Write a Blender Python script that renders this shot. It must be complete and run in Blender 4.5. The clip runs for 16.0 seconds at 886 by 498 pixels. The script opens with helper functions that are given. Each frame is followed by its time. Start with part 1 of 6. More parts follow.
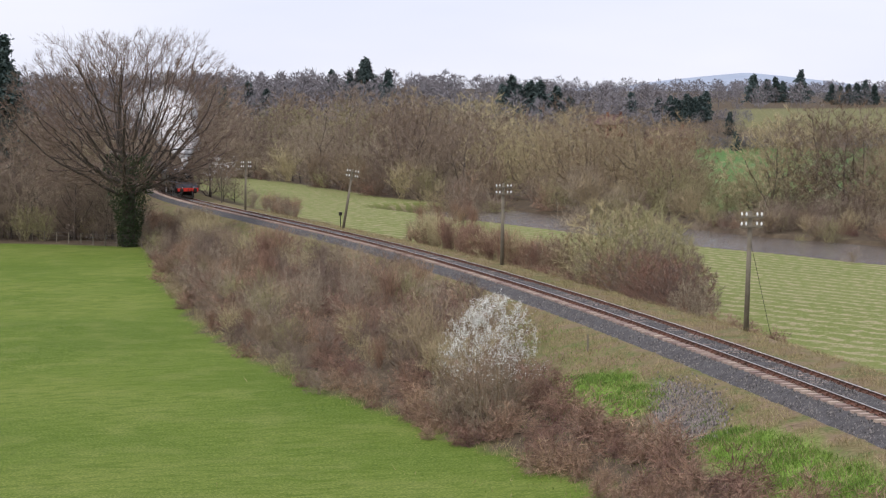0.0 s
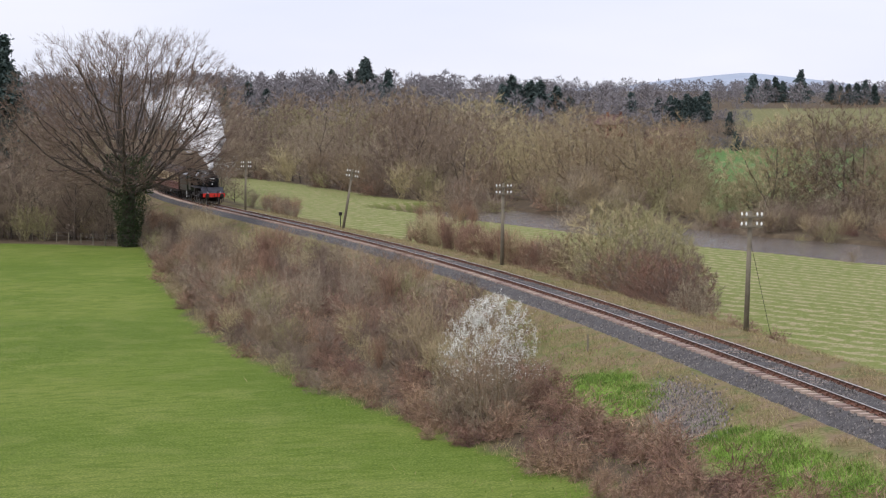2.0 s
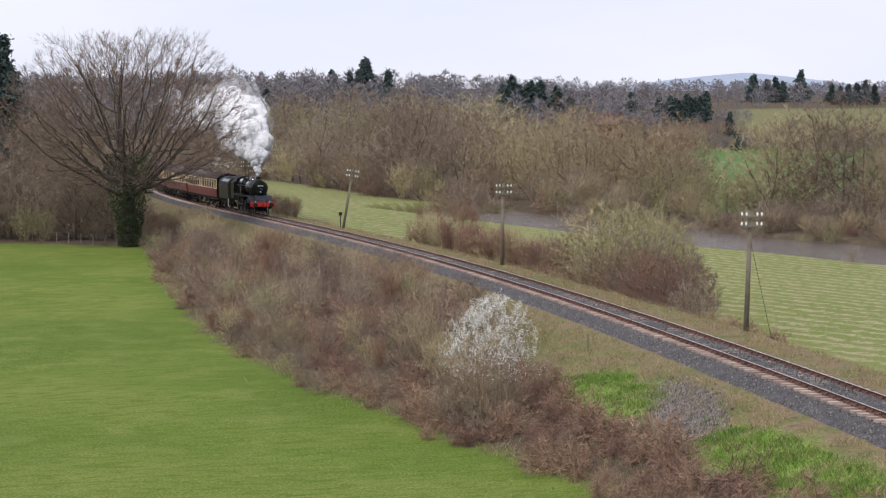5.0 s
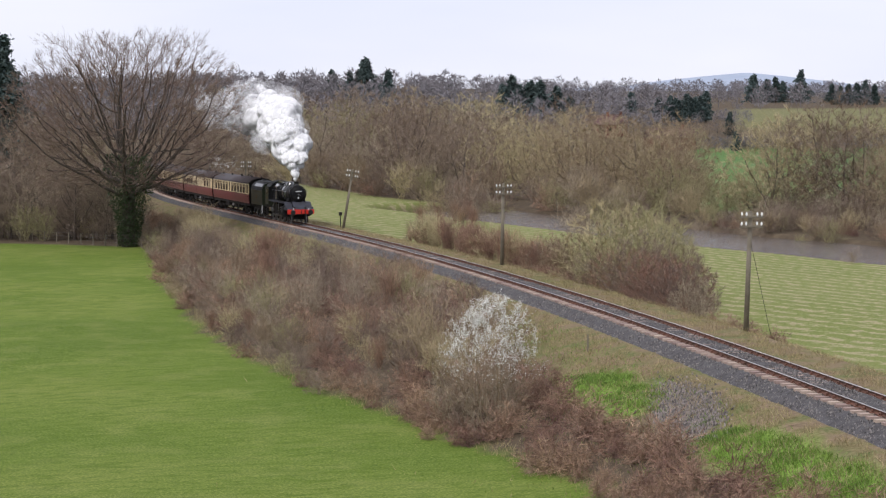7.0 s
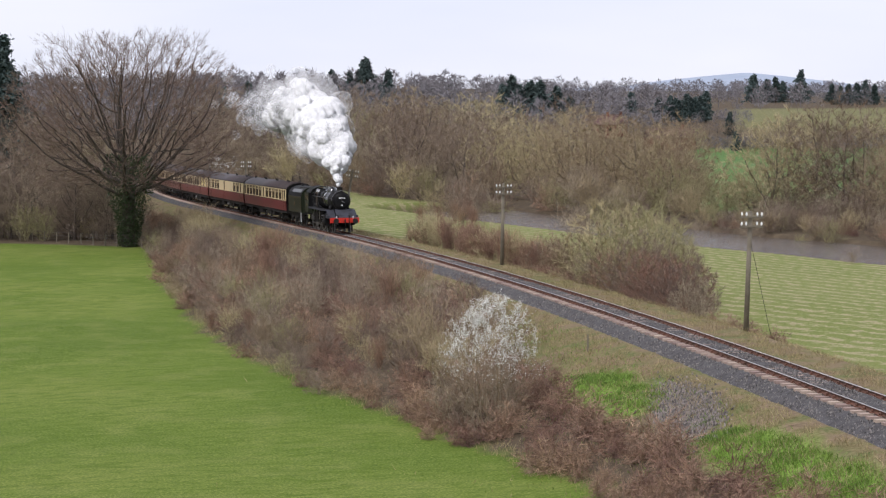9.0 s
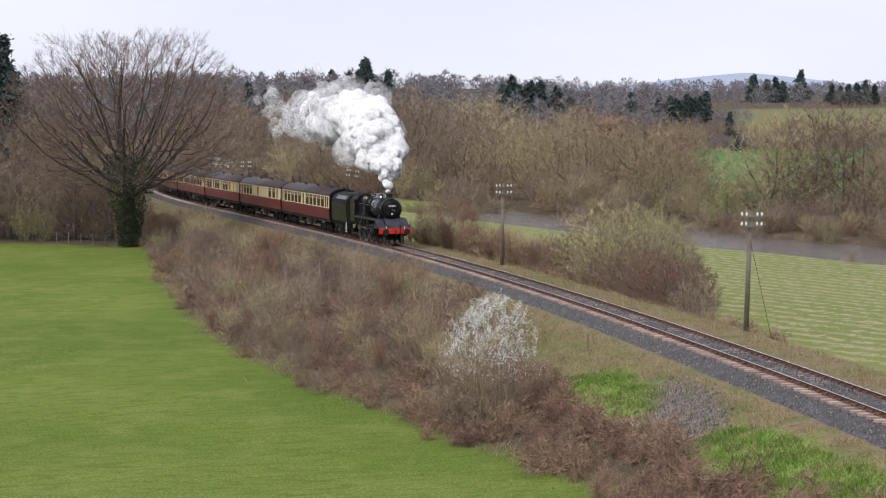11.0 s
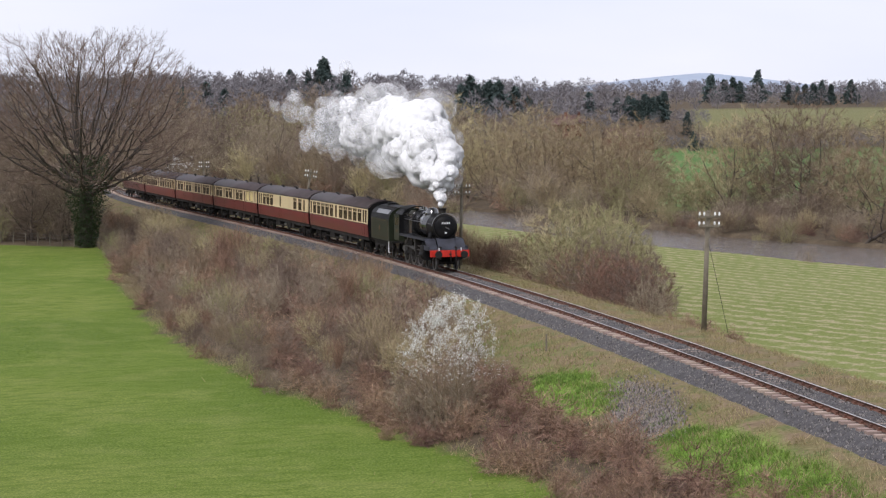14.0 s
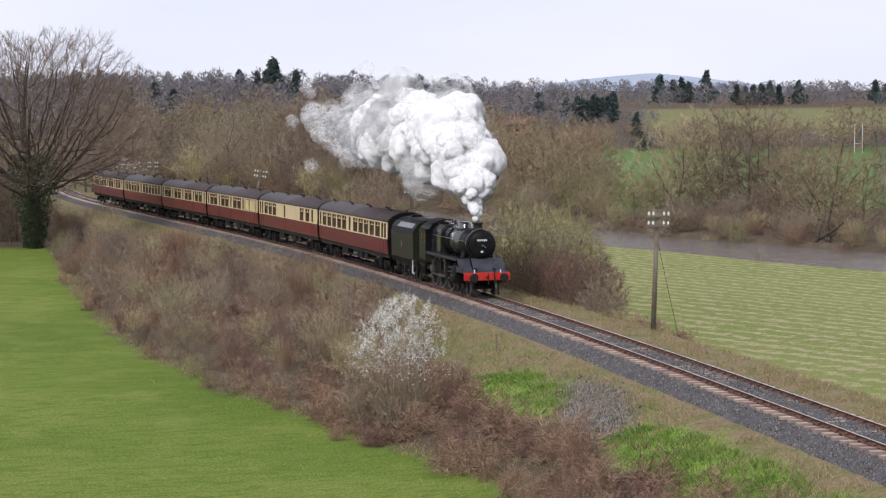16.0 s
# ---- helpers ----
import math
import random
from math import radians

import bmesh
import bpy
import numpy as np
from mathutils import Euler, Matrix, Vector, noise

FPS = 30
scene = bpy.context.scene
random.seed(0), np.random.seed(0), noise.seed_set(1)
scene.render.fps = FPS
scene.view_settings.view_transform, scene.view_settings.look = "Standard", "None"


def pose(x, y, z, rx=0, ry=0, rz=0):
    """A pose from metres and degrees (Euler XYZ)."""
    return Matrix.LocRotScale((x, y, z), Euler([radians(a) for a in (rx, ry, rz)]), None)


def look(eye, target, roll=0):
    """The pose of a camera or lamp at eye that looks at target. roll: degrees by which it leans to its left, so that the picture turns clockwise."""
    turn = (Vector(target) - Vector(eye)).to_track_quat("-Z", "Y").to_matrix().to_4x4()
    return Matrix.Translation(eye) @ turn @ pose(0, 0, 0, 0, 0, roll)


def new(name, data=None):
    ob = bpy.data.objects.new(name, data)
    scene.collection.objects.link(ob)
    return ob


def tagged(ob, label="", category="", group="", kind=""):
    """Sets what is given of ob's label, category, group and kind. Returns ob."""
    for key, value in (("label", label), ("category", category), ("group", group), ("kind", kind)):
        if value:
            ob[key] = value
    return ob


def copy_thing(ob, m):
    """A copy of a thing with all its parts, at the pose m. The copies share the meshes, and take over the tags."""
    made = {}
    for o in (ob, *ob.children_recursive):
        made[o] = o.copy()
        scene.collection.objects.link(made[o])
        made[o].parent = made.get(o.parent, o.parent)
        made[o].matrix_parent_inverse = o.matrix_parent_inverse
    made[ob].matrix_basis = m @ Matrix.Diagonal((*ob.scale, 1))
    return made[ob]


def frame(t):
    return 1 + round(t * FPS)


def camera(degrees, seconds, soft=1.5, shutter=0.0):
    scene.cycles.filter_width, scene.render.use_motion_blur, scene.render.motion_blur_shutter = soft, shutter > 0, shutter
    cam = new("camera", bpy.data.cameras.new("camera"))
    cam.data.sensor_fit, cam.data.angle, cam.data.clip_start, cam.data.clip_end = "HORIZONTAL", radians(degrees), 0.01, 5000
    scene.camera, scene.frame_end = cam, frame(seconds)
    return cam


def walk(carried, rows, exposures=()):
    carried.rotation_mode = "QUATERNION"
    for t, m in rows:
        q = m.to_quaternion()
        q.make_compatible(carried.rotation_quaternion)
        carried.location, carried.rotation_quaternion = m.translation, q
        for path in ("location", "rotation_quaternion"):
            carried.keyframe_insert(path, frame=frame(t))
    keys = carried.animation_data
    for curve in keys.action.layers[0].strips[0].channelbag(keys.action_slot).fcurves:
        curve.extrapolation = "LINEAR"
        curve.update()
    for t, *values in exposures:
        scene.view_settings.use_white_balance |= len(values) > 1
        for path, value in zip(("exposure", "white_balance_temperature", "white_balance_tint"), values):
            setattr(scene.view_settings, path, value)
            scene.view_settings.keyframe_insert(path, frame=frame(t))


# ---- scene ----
cam = camera(26.23, 16.0, soft=1.25)
EYE = (0.0, 0.0, 10.28)


def aim(turn):
    return Matrix.Translation(EYE) @ pose(0, 0, 0, 0, 0, -turn) @ pose(0, 0, 0, 90 - 4.10, 0, 0) @ pose(0, 0, 0, 0, 0, -0.08)


walk(cam, [(t, aim(a)) for t, a in (
    (0, 0), (6, 0), (12, 0), (12.5, 0.05), (13, 0.30), (13.5, 0.91), (14, 1.25), (14.5, 1.56), (15, 1.99), (15.5, 2.38), (16, 2.76))],
    exposures=[(0, 0.0, 6320, 15), (16, 0.0, 6320, 15)])

# ---- overcast daylight ----
world = bpy.data.worlds.new("overcast_sky")
scene.world = world
world.use_nodes = True
wn, wl = world.node_tree.nodes, world.node_tree.links
sky = wn.new("ShaderNodeTexSky")
sky.sky_type, sky.sun_disc = "NISHITA", False
sky.sun_elevation, sky.sun_rotation = radians(42), radians(-120)
sky.air_density, sky.dust_density, sky.ozone_density = 1.0, 3.0, 1.0
coord = wn.new("ShaderNodeTexCoord")
cloud_map = wn.new("ShaderNodeMapping")
cloud_map.inputs["Scale"].default_value = (1.2, 1.2, 5.0)
wl.new(coord.outputs["Generated"], cloud_map.inputs["Vector"])
cloud = wn.new("ShaderNodeTexNoise")
cloud.inputs["Scale"].default_value, cloud.inputs["Detail"].default_value = 2.2, 4
wl.new(cloud_map.outputs["Vector"], cloud.inputs["Vector"])
cloud_ramp = wn.new("ShaderNodeValToRGB")
cloud_ramp.color_ramp.elements[0].position, cloud_ramp.color_ramp.elements[1].position = 0.3, 0.7
cloud_ramp.color_ramp.elements[0].color = (8.7, 9.2, 10.3, 1)
cloud_ramp.color_ramp.elements[1].color = (10.3, 10.5, 11.1, 1)
wl.new(cloud.outputs["Fac"], cloud_ramp.inputs["Fac"])
cover = wn.new("ShaderNodeMix")
cover.data_type = "RGBA"
cover.inputs["Factor"].default_value = 0.9
wl.new(sky.outputs["Color"], cover.inputs["A"])
wl.new(cloud_ramp.outputs["Color"], cover.inputs["B"])
wl.new(cover.outputs["Result"], wn["Background"].inputs["Color"])
wn["Background"].inputs["Strength"].default_value = 0.1
sun = new("sun", bpy.data.lights.new("sun", "SUN"))
sun.data.energy, sun.data.angle, sun.data.color = 1.85, radians(12), (1, 0.97, 0.945)
sun.matrix_world = look((0, 0, 60), (50, 75, -45))
# ---- materials ----
def mat(name, base, rough=0.8, metal=0.0, vary=0.15, scale=1.0, bump=0.0, second=None, spec=0.3, per_object=0.0, island=0.0):
    """A surface with grain at two scales; second: the colour of its stains; per_object: how far copies differ; island: how far single twigs or stones differ."""
    m = bpy.data.materials.new(name)
    m.use_nodes = True
    n, l = m.node_tree.nodes, m.node_tree.links
    b = n["Principled BSDF"]
    b.inputs["Roughness"].default_value, b.inputs["Metallic"].default_value = rough, metal
    b.inputs["Specular IOR Level"].default_value = spec
    tc = n.new("ShaderNodeTexCoord")
    coarse, fine = n.new("ShaderNodeTexNoise"), n.new("ShaderNodeTexNoise")
    for node, s in ((coarse, scale), (fine, scale * 9)):
        node.inputs["Scale"].default_value, node.inputs["Detail"].default_value = s, 4
        l.new(tc.outputs["Object"], node.inputs["Vector"])
    mix = n.new("ShaderNodeMix")
    mix.data_type = "RGBA"
    mix.inputs["A"].default_value = (*base, 1)
    mix.inputs["B"].default_value = (*(second or [c * 0.6 for c in base]), 1)
    ramp = n.new("ShaderNodeMapRange")
    ramp.inputs["From Min"].default_value, ramp.inputs["From Max"].default_value = 0.4, 0.68
    l.new(coarse.outputs["Fac"], ramp.inputs["Value"])
    l.new(ramp.outputs["Result"], mix.inputs["Factor"])
    val = n.new("ShaderNodeMapRange")
    val.inputs["To Min"].default_value, val.inputs["To Max"].default_value = 1 - vary * 2, 1 + vary * 2
    l.new(fine.outputs["Fac"], val.inputs["Value"])
    hsv = n.new("ShaderNodeHueSaturation")
    l.new(mix.outputs["Result"], hsv.inputs["Color"])
    if per_object:
        info, span, both = n.new("ShaderNodeObjectInfo"), n.new("ShaderNodeMapRange"), n.new("ShaderNodeMath")
        span.inputs["To Min"].default_value, span.inputs["To Max"].default_value = 1 - per_object, 1 + per_object
        l.new(info.outputs["Random"], span.inputs["Value"])
        both.operation = "MULTIPLY"
        l.new(span.outputs["Result"], both.inputs[0])
        l.new(val.outputs["Result"], both.inputs[1])
        l.new(both.outputs["Value"], hsv.inputs["Value"])
        hue = n.new("ShaderNodeMapRange")
        hue.inputs["To Min"].default_value, hue.inputs["To Max"].default_value = 0.5 - per_object * 0.05, 0.5 + per_object * 0.07
        l.new(info.outputs["Random"], hue.inputs["Value"])
        l.new(hue.outputs["Result"], hsv.inputs["Hue"])
    else:
        l.new(val.outputs["Result"], hsv.inputs["Value"])
    l.new(hsv.outputs["Color"], b.inputs["Base Color"])
    if bump:
        bp = n.new("ShaderNodeBump")
        bp.inputs["Strength"].default_value, bp.inputs["Distance"].default_value = 0.6, bump
        l.new(fine.outputs["Fac"], bp.inputs["Height"])
        l.new(bp.outputs["Normal"], b.inputs["Normal"])
    if island:
        geo, span2, tone = n.new("ShaderNodeNewGeometry"), n.new("ShaderNodeMapRange"), n.new("ShaderNodeHueSaturation")
        span2.inputs["To Min"].default_value, span2.inputs["To Max"].default_value = 1 - island, 1 + island
        l.new(geo.outputs["Random Per Island"], span2.inputs["Value"])
        l.new(span2.outputs["Result"], tone.inputs["Value"])
        l.new(hsv.outputs["Color"], tone.inputs["Color"])
        l.new(tone.outputs["Color"], b.inputs["Base Color"])
    return m


BARK = mat("bark", (0.12, 0.097, 0.078), 0.9, scale=2, bump=0.03, per_object=0.2)
BARK_DARK = mat("oak_bark", (0.075, 0.06, 0.05), 0.9, scale=2, bump=0.04)
TWIG_OAK = mat("oak_twigs", (0.18, 0.12, 0.095), 0.9, scale=0.4, second=(0.14, 0.098, 0.08), per_object=0.2, island=0.22)
TWIG_OLIVE = mat("willow_twigs", (0.35, 0.27, 0.165), 0.9, scale=0.2, second=(0.26, 0.205, 0.135), per_object=0.35, island=0.22)
TWIG_BROWN = mat("alder_twigs", (0.275, 0.21, 0.155), 0.9, scale=0.2, second=(0.20, 0.155, 0.12), per_object=0.38, island=0.22)
TWIG_GREEN = mat("budding_twigs", (0.30, 0.27, 0.14), 0.9, scale=0.3, second=(0.24, 0.20, 0.12), per_object=0.22, island=0.22)
TWIG_RED = mat("red_stems", (0.30, 0.185, 0.125), 0.85, scale=0.4, second=(0.235, 0.155, 0.11), per_object=0.22, island=0.45)
TWIG_BRAMBLE = mat("bramble_stems", (0.31, 0.19, 0.135), 0.9, scale=0.5, second=(0.19, 0.125, 0.095), per_object=0.3, island=0.45)
# Distance haze is mixed into the colour of these twigs as a cool grey.
TWIG_HAZED = mat("hazed_wood_twigs", (0.215, 0.20, 0.205), 0.95, scale=0.01, second=(0.175, 0.168, 0.178), vary=0.1, spec=0.0, island=0.12)
BLOSSOM = mat("blossom", (0.86, 0.86, 0.83), 0.7, scale=3, second=(0.74, 0.73, 0.68))
IVY = mat("ivy", (0.03, 0.05, 0.018), 0.6, scale=1, second=(0.05, 0.07, 0.025))
NEEDLE = mat("conifer_needles", (0.062, 0.092, 0.085), 0.8, scale=0.3, second=(0.085, 0.115, 0.105), per_object=0.2)
LEAF = mat("young_leaves", (0.17, 0.26, 0.045), 0.6, scale=0.6, second=(0.11, 0.185, 0.03), vary=0.25, island=0.4)
STRAW = mat("dry_grass", (0.36, 0.285, 0.16), 0.9, scale=0.4, second=(0.30, 0.27, 0.12), per_object=0.2, island=0.4)
STEEL_RUST = mat("rusty_rail", (0.17, 0.08, 0.055), 0.8, 0.1, scale=2, second=(0.10, 0.055, 0.04))
RAIL_TOP = mat("polished_rail_head", (0.55, 0.53, 0.5), 0.35, 0.9, scale=4, second=(0.4, 0.36, 0.32))
SLEEPER = mat("weathered_sleeper", (0.40, 0.30, 0.25), 0.9, scale=3, second=(0.28, 0.21, 0.175), bump=0.01, per_object=0.25)
POLE_WOOD = mat("weathered_pole", (0.20, 0.175, 0.13), 0.9, scale=2, second=(0.13, 0.11, 0.08))
CERAMIC = mat("white_ceramic", (0.85, 0.85, 0.83), 0.2, scale=6, second=(0.75, 0.75, 0.72), vary=0.03)
BLACK = mat("black_paint", (0.008, 0.008, 0.009), 0.5, scale=1.5, second=(0.018, 0.017, 0.016), spec=0.12)
SOOT = mat("sooty_metal", (0.016, 0.015, 0.014), 0.75, scale=2, second=(0.035, 0.03, 0.026), spec=0.2)
GLOSS = mat("polished_boiler", (0.05, 0.05, 0.052), 0.1, 0.4, scale=1.5, second=(0.06, 0.06, 0.06), spec=1.0)
GLOSS.node_tree.nodes["Principled BSDF"].inputs["Coat Weight"].default_value = 1.0
# The sky's grey reflection on the sloping front plates is put into this paint.
SKY_GREY = mat("painted_sky_grey", (0.045, 0.047, 0.06), 0.55, scale=2, second=(0.03, 0.03, 0.036))
RED_BEAM = mat("red_buffer_beam", (0.62, 0.035, 0.02), 0.45, scale=3, second=(0.5, 0.03, 0.02))
GREEN_TENDER = mat("dark_green_paint", (0.020, 0.027, 0.015), 0.35, scale=1.2, second=(0.028, 0.032, 0.02), spec=0.35)
BRIGHT = mat("bare_steel", (0.30, 0.30, 0.30), 0.35, 0.9, scale=5)
BRASS_LINE = mat("dull_lining", (0.16, 0.11, 0.06), 0.5, scale=5)
MAROON = mat("crimson_paint", (0.20, 0.034, 0.034), 0.3, scale=0.6, second=(0.15, 0.04, 0.04), vary=0.06, spec=0.6, per_object=0.15)
CREAM = mat("cream_paint", (0.66, 0.52, 0.31), 0.4, scale=0.6, second=(0.60, 0.46, 0.27), vary=0.05, spec=0.4, per_object=0.1)
FRAME = mat("brown_window_frame", (0.12, 0.07, 0.04), 0.5, scale=2)
ROOF = mat("grey_roof", (0.062, 0.046, 0.046), 0.6, scale=0.7, second=(0.048, 0.037, 0.037))
PANE = mat("dark_window_glass", (0.045, 0.035, 0.022), 0.08, scale=0.8, second=(0.10, 0.08, 0.045), spec=0.6)
CURTAIN = mat("cream_blind", (0.75, 0.62, 0.30), 0.7, scale=1.5, second=(0.68, 0.55, 0.25))
WHITE = mat("white_paint", (0.8, 0.8, 0.8), 0.5, scale=3, vary=0.03, second=(0.7, 0.7, 0.7))


def steam_material(name, least, most, grain):
    """Scattering white droplets, thinner and thicker in small billows; light passes through to what lies behind."""
    m = mat(name, (0.99, 0.99, 0.99), 1.0, scale=0.4, second=(0.985, 0.985, 0.985), vary=0.01, spec=0.0)
    n, l = m.node_tree.nodes, m.node_tree.links
    b = n["Principled BSDF"]
    g, lean, total, unit = n.new("ShaderNodeNewGeometry"), n.new("ShaderNodeVectorMath"), n.new("ShaderNodeVectorMath"), n.new("ShaderNodeVectorMath")
    lean.operation, total.operation, unit.operation = "SCALE", "ADD", "NORMALIZE"
    lean.inputs["Scale"].default_value = 0.28
    l.new(g.outputs["Normal"], lean.inputs[0])
    l.new(lean.outputs["Vector"], total.inputs[0])
    total.inputs[1].default_value = (-0.25, -0.6, 0.55)
    l.new(total.outputs["Vector"], unit.inputs[0])
    l.new(unit.outputs["Vector"], b.inputs["Normal"])
    back, both, thin, clear = (n.new("ShaderNode" + k) for k in ("BsdfTranslucent", "MixShader", "MixShader", "BsdfTransparent"))
    back.inputs["Color"].default_value = (0.97, 0.97, 0.975, 1)
    both.inputs["Fac"].default_value = 0.2
    l.new(b.outputs["BSDF"], both.inputs[1])
    l.new(back.outputs["BSDF"], both.inputs[2])
    tc, t, r = n.new("ShaderNodeTexCoord"), n.new("ShaderNodeTexNoise"), n.new("ShaderNodeMapRange")
    t.inputs["Scale"].default_value, t.inputs["Detail"].default_value = grain, 4
    r.inputs["From Min"].default_value, r.inputs["From Max"].default_value = 0.34, 0.64
    r.inputs["To Min"].default_value, r.inputs["To Max"].default_value = least, most
    l.new(tc.outputs["Object"], t.inputs["Vector"])
    l.new(t.outputs["Fac"], r.inputs["Value"])
    l.new(r.outputs["Result"], thin.inputs["Fac"])
    l.new(clear.outputs["BSDF"], thin.inputs[1])
    l.new(both.outputs["Shader"], thin.inputs[2])
    l.new(thin.outputs["Shader"], n["Material Output"].inputs["Surface"])
    return m


STEAM = steam_material("white_steam", 0.6, 0.97, 2.4)
STEAM_THIN = steam_material("thin_steam", 0.02, 0.26, 1.8)


# ---- mesh helpers ----
def mesh_from(name, verts, faces, material=None, smooth=False):
    """A mesh from an array of points and one or more arrays of faces (three or four corners each)."""
    me = bpy.data.meshes.new(name)
    faces = [np.asarray(f, np.int32) for f in (faces if isinstance(faces, list) else [faces]) if len(f)]
    verts = np.asarray(verts, np.float32)
    me.vertices.add(len(verts))
    me.vertices.foreach_set("co", verts.ravel())
    loops = np.concatenate([f.ravel() for f in faces])
    totals = np.concatenate([np.full(len(f), f.shape[1], np.int32) for f in faces])
    me.loops.add(len(loops))
    me.loops.foreach_set("vertex_index", loops)
    me.polygons.add(len(totals))
    me.polygons.foreach_set("loop_start", np.concatenate([[0], np.cumsum(totals)[:-1]]).astype(np.int32))
    me.polygons.foreach_set("loop_total", totals)
    if smooth:
        me.polygons.foreach_set("use_smooth", np.ones(len(totals), bool))
    me.update(calc_edges=True)
    me.validate()
    if material:
        me.materials.append(material)
    return me


def part_np(name, verts, faces, material, parent=None, label="", smooth=False):
    ob = new(name, mesh_from(name, verts, faces, material, smooth))
    ob.parent = parent
    return tagged(ob, label)


def part(name, bm, material, parent=None, label="", smooth=False):
    """Links a bmesh as one mesh object under a thing or a part."""
    me = bpy.data.meshes.new(name)
    bmesh.ops.recalc_face_normals(bm, faces=bm.faces)
    bm.to_mesh(me)
    bm.free()
    if smooth:
        me.polygons.foreach_set("use_smooth", [len(p.vertices) == 4 for p in me.polygons])
    me.materials.append(material)
    ob = new(name, me)
    ob.parent = parent
    return tagged(ob, label)


def box(bm, x0, x1, y0, y1, z0, z1, bevel=0.0):
    r = bmesh.ops.create_cube(bm, size=1.0, matrix=Matrix.LocRotScale(
        ((x0 + x1) / 2, (y0 + y1) / 2, (z0 + z1) / 2), None, (abs(x1 - x0), abs(y1 - y0), abs(z1 - z0))))
    if bevel:
        edges = {e for v in r["verts"] for e in v.link_edges}
        bmesh.ops.bevel(bm, geom=list(edges), offset=bevel, segments=2, affect="EDGES", profile=0.5)
    return bm


def boxes(*rows, bevel=0.0):
    bm = bmesh.new()
    for row in rows:
        box(bm, *row, bevel=bevel)
    return bm


def rod(bm, a, b, r0, r1=None, sides=16):
    a, b = Vector(a), Vector(b)
    m = Matrix.Translation((a + b) / 2) @ (b - a).to_track_quat("Z", "Y").to_matrix().to_4x4()
    bmesh.ops.create_cone(bm, cap_ends=True, segments=sides, radius1=r0, radius2=r0 if r1 is None else r1, depth=(b - a).length, matrix=m)
    return bm


def loft(bm, rings, closed=True, caps=True):
    """Skins rings of equally many points."""
    rows = [[bm.verts.new(p) for p in ring] for ring in rings]
    n = len(rows[0])
    for a, b in zip(rows, rows[1:]):
        for i in range(n if closed else n - 1):
            j = (i + 1) % n
            bm.faces.new((a[i], a[j], b[j], b[i]))
    if caps:
        bm.faces.new(rows[0])
        bm.faces.new(rows[-1])
    return bm


def tubes(p0, p1, r0, r1, sides):
    """Many tapered tubes at once."""
    p0, p1, r0, r1 = (np.asarray(a, float) for a in (p0, p1, r0, r1))
    d = p1 - p0
    d /= np.linalg.norm(d, axis=1, keepdims=True) + 1e-9
    ref = np.where(np.abs(d[:, 2:]) > 0.9, [[1.0, 0, 0]], [[0, 0, 1.0]])
    u = np.cross(d, ref)
    u /= np.linalg.norm(u, axis=1, keepdims=True) + 1e-9
    w = np.cross(d, u)
    a = np.arange(sides) * 2 * np.pi / sides
    ring = u[:, None] * np.cos(a)[None, :, None] + w[:, None] * np.sin(a)[None, :, None]
    v = np.concatenate([p0[:, None] + ring * r0[:, None, None], p1[:, None] + ring * r1[:, None, None]], 1).reshape(-1, 3)
    i = np.arange(sides)
    j = (i + 1) % sides
    f = np.stack([i, j, j + sides, i + sides], 1)[None] + (np.arange(len(p0)) * 2 * sides)[:, None, None]
    return v, f.reshape(-1, 4)


def slivers(p0, p1, width, rng):
    """Thin twigs that taper to a point."""
    d = p1 - p0
    side = np.cross(d, rng.normal(size=d.shape))
    side *= (np.asarray(width) / (np.linalg.norm(side, axis=1) + 1e-9))[:, None] * 0.5
    v = np.stack([p0 - side, p0 + side, p1], 1).reshape(-1, 3)
    return v, np.arange(len(v)).reshape(-1, 3)


def flecks(p, size, rng, flat=0.0):
    """Small leaves or petals: bent pairs of triangles in all directions."""
    a, b = rng.normal(size=p.shape), rng.normal(size=p.shape)
    if flat:
        a[:, 2] *= 1 - flat
        b[:, 2] *= 1 - flat
    a *= (size / np.linalg.norm(a, axis=1))[:, None]
    b *= (size * 0.6 / np.linalg.norm(b, axis=1))[:, None]
    v = np.stack([p - a * 0.5, p + b * 0.5, p + a * 0.5, p - b * 0.5], 1).reshape(-1, 3)
    return v, np.arange(len(v)).reshape(-1, 4)
# ---- the line's course, by distance along it ----
STEP = 0.5
WAY = np.arange(-420, 240 + STEP / 2, STEP)
_w = np.clip(WAY, -163, 105)
BEND = -1.3547 - 0.0013811 * _w + 1.8788e-6 * _w ** 2 + 5.9915e-8 * _w ** 3
_x, _y = np.cumsum(np.cos(BEND)) * STEP, np.cumsum(np.sin(BEND)) * STEP
_o = int(round(420 / STEP))
LINE_X, LINE_Y = _x - _x[_o] + 5.857, _y - _y[_o] + 112.44
LINE_Z = 0.007958 * _w + 1.8911e-5 * _w ** 2


def line_at(s, off=0.0, up=0.0):
    """A point of the line; off: metres towards the hill side."""
    x, y, z, th = (np.interp(s, WAY, a) for a in (LINE_X, LINE_Y, LINE_Z, BEND))
    return np.stack([x + np.sin(th) * off, y - np.cos(th) * off, z + up], -1)


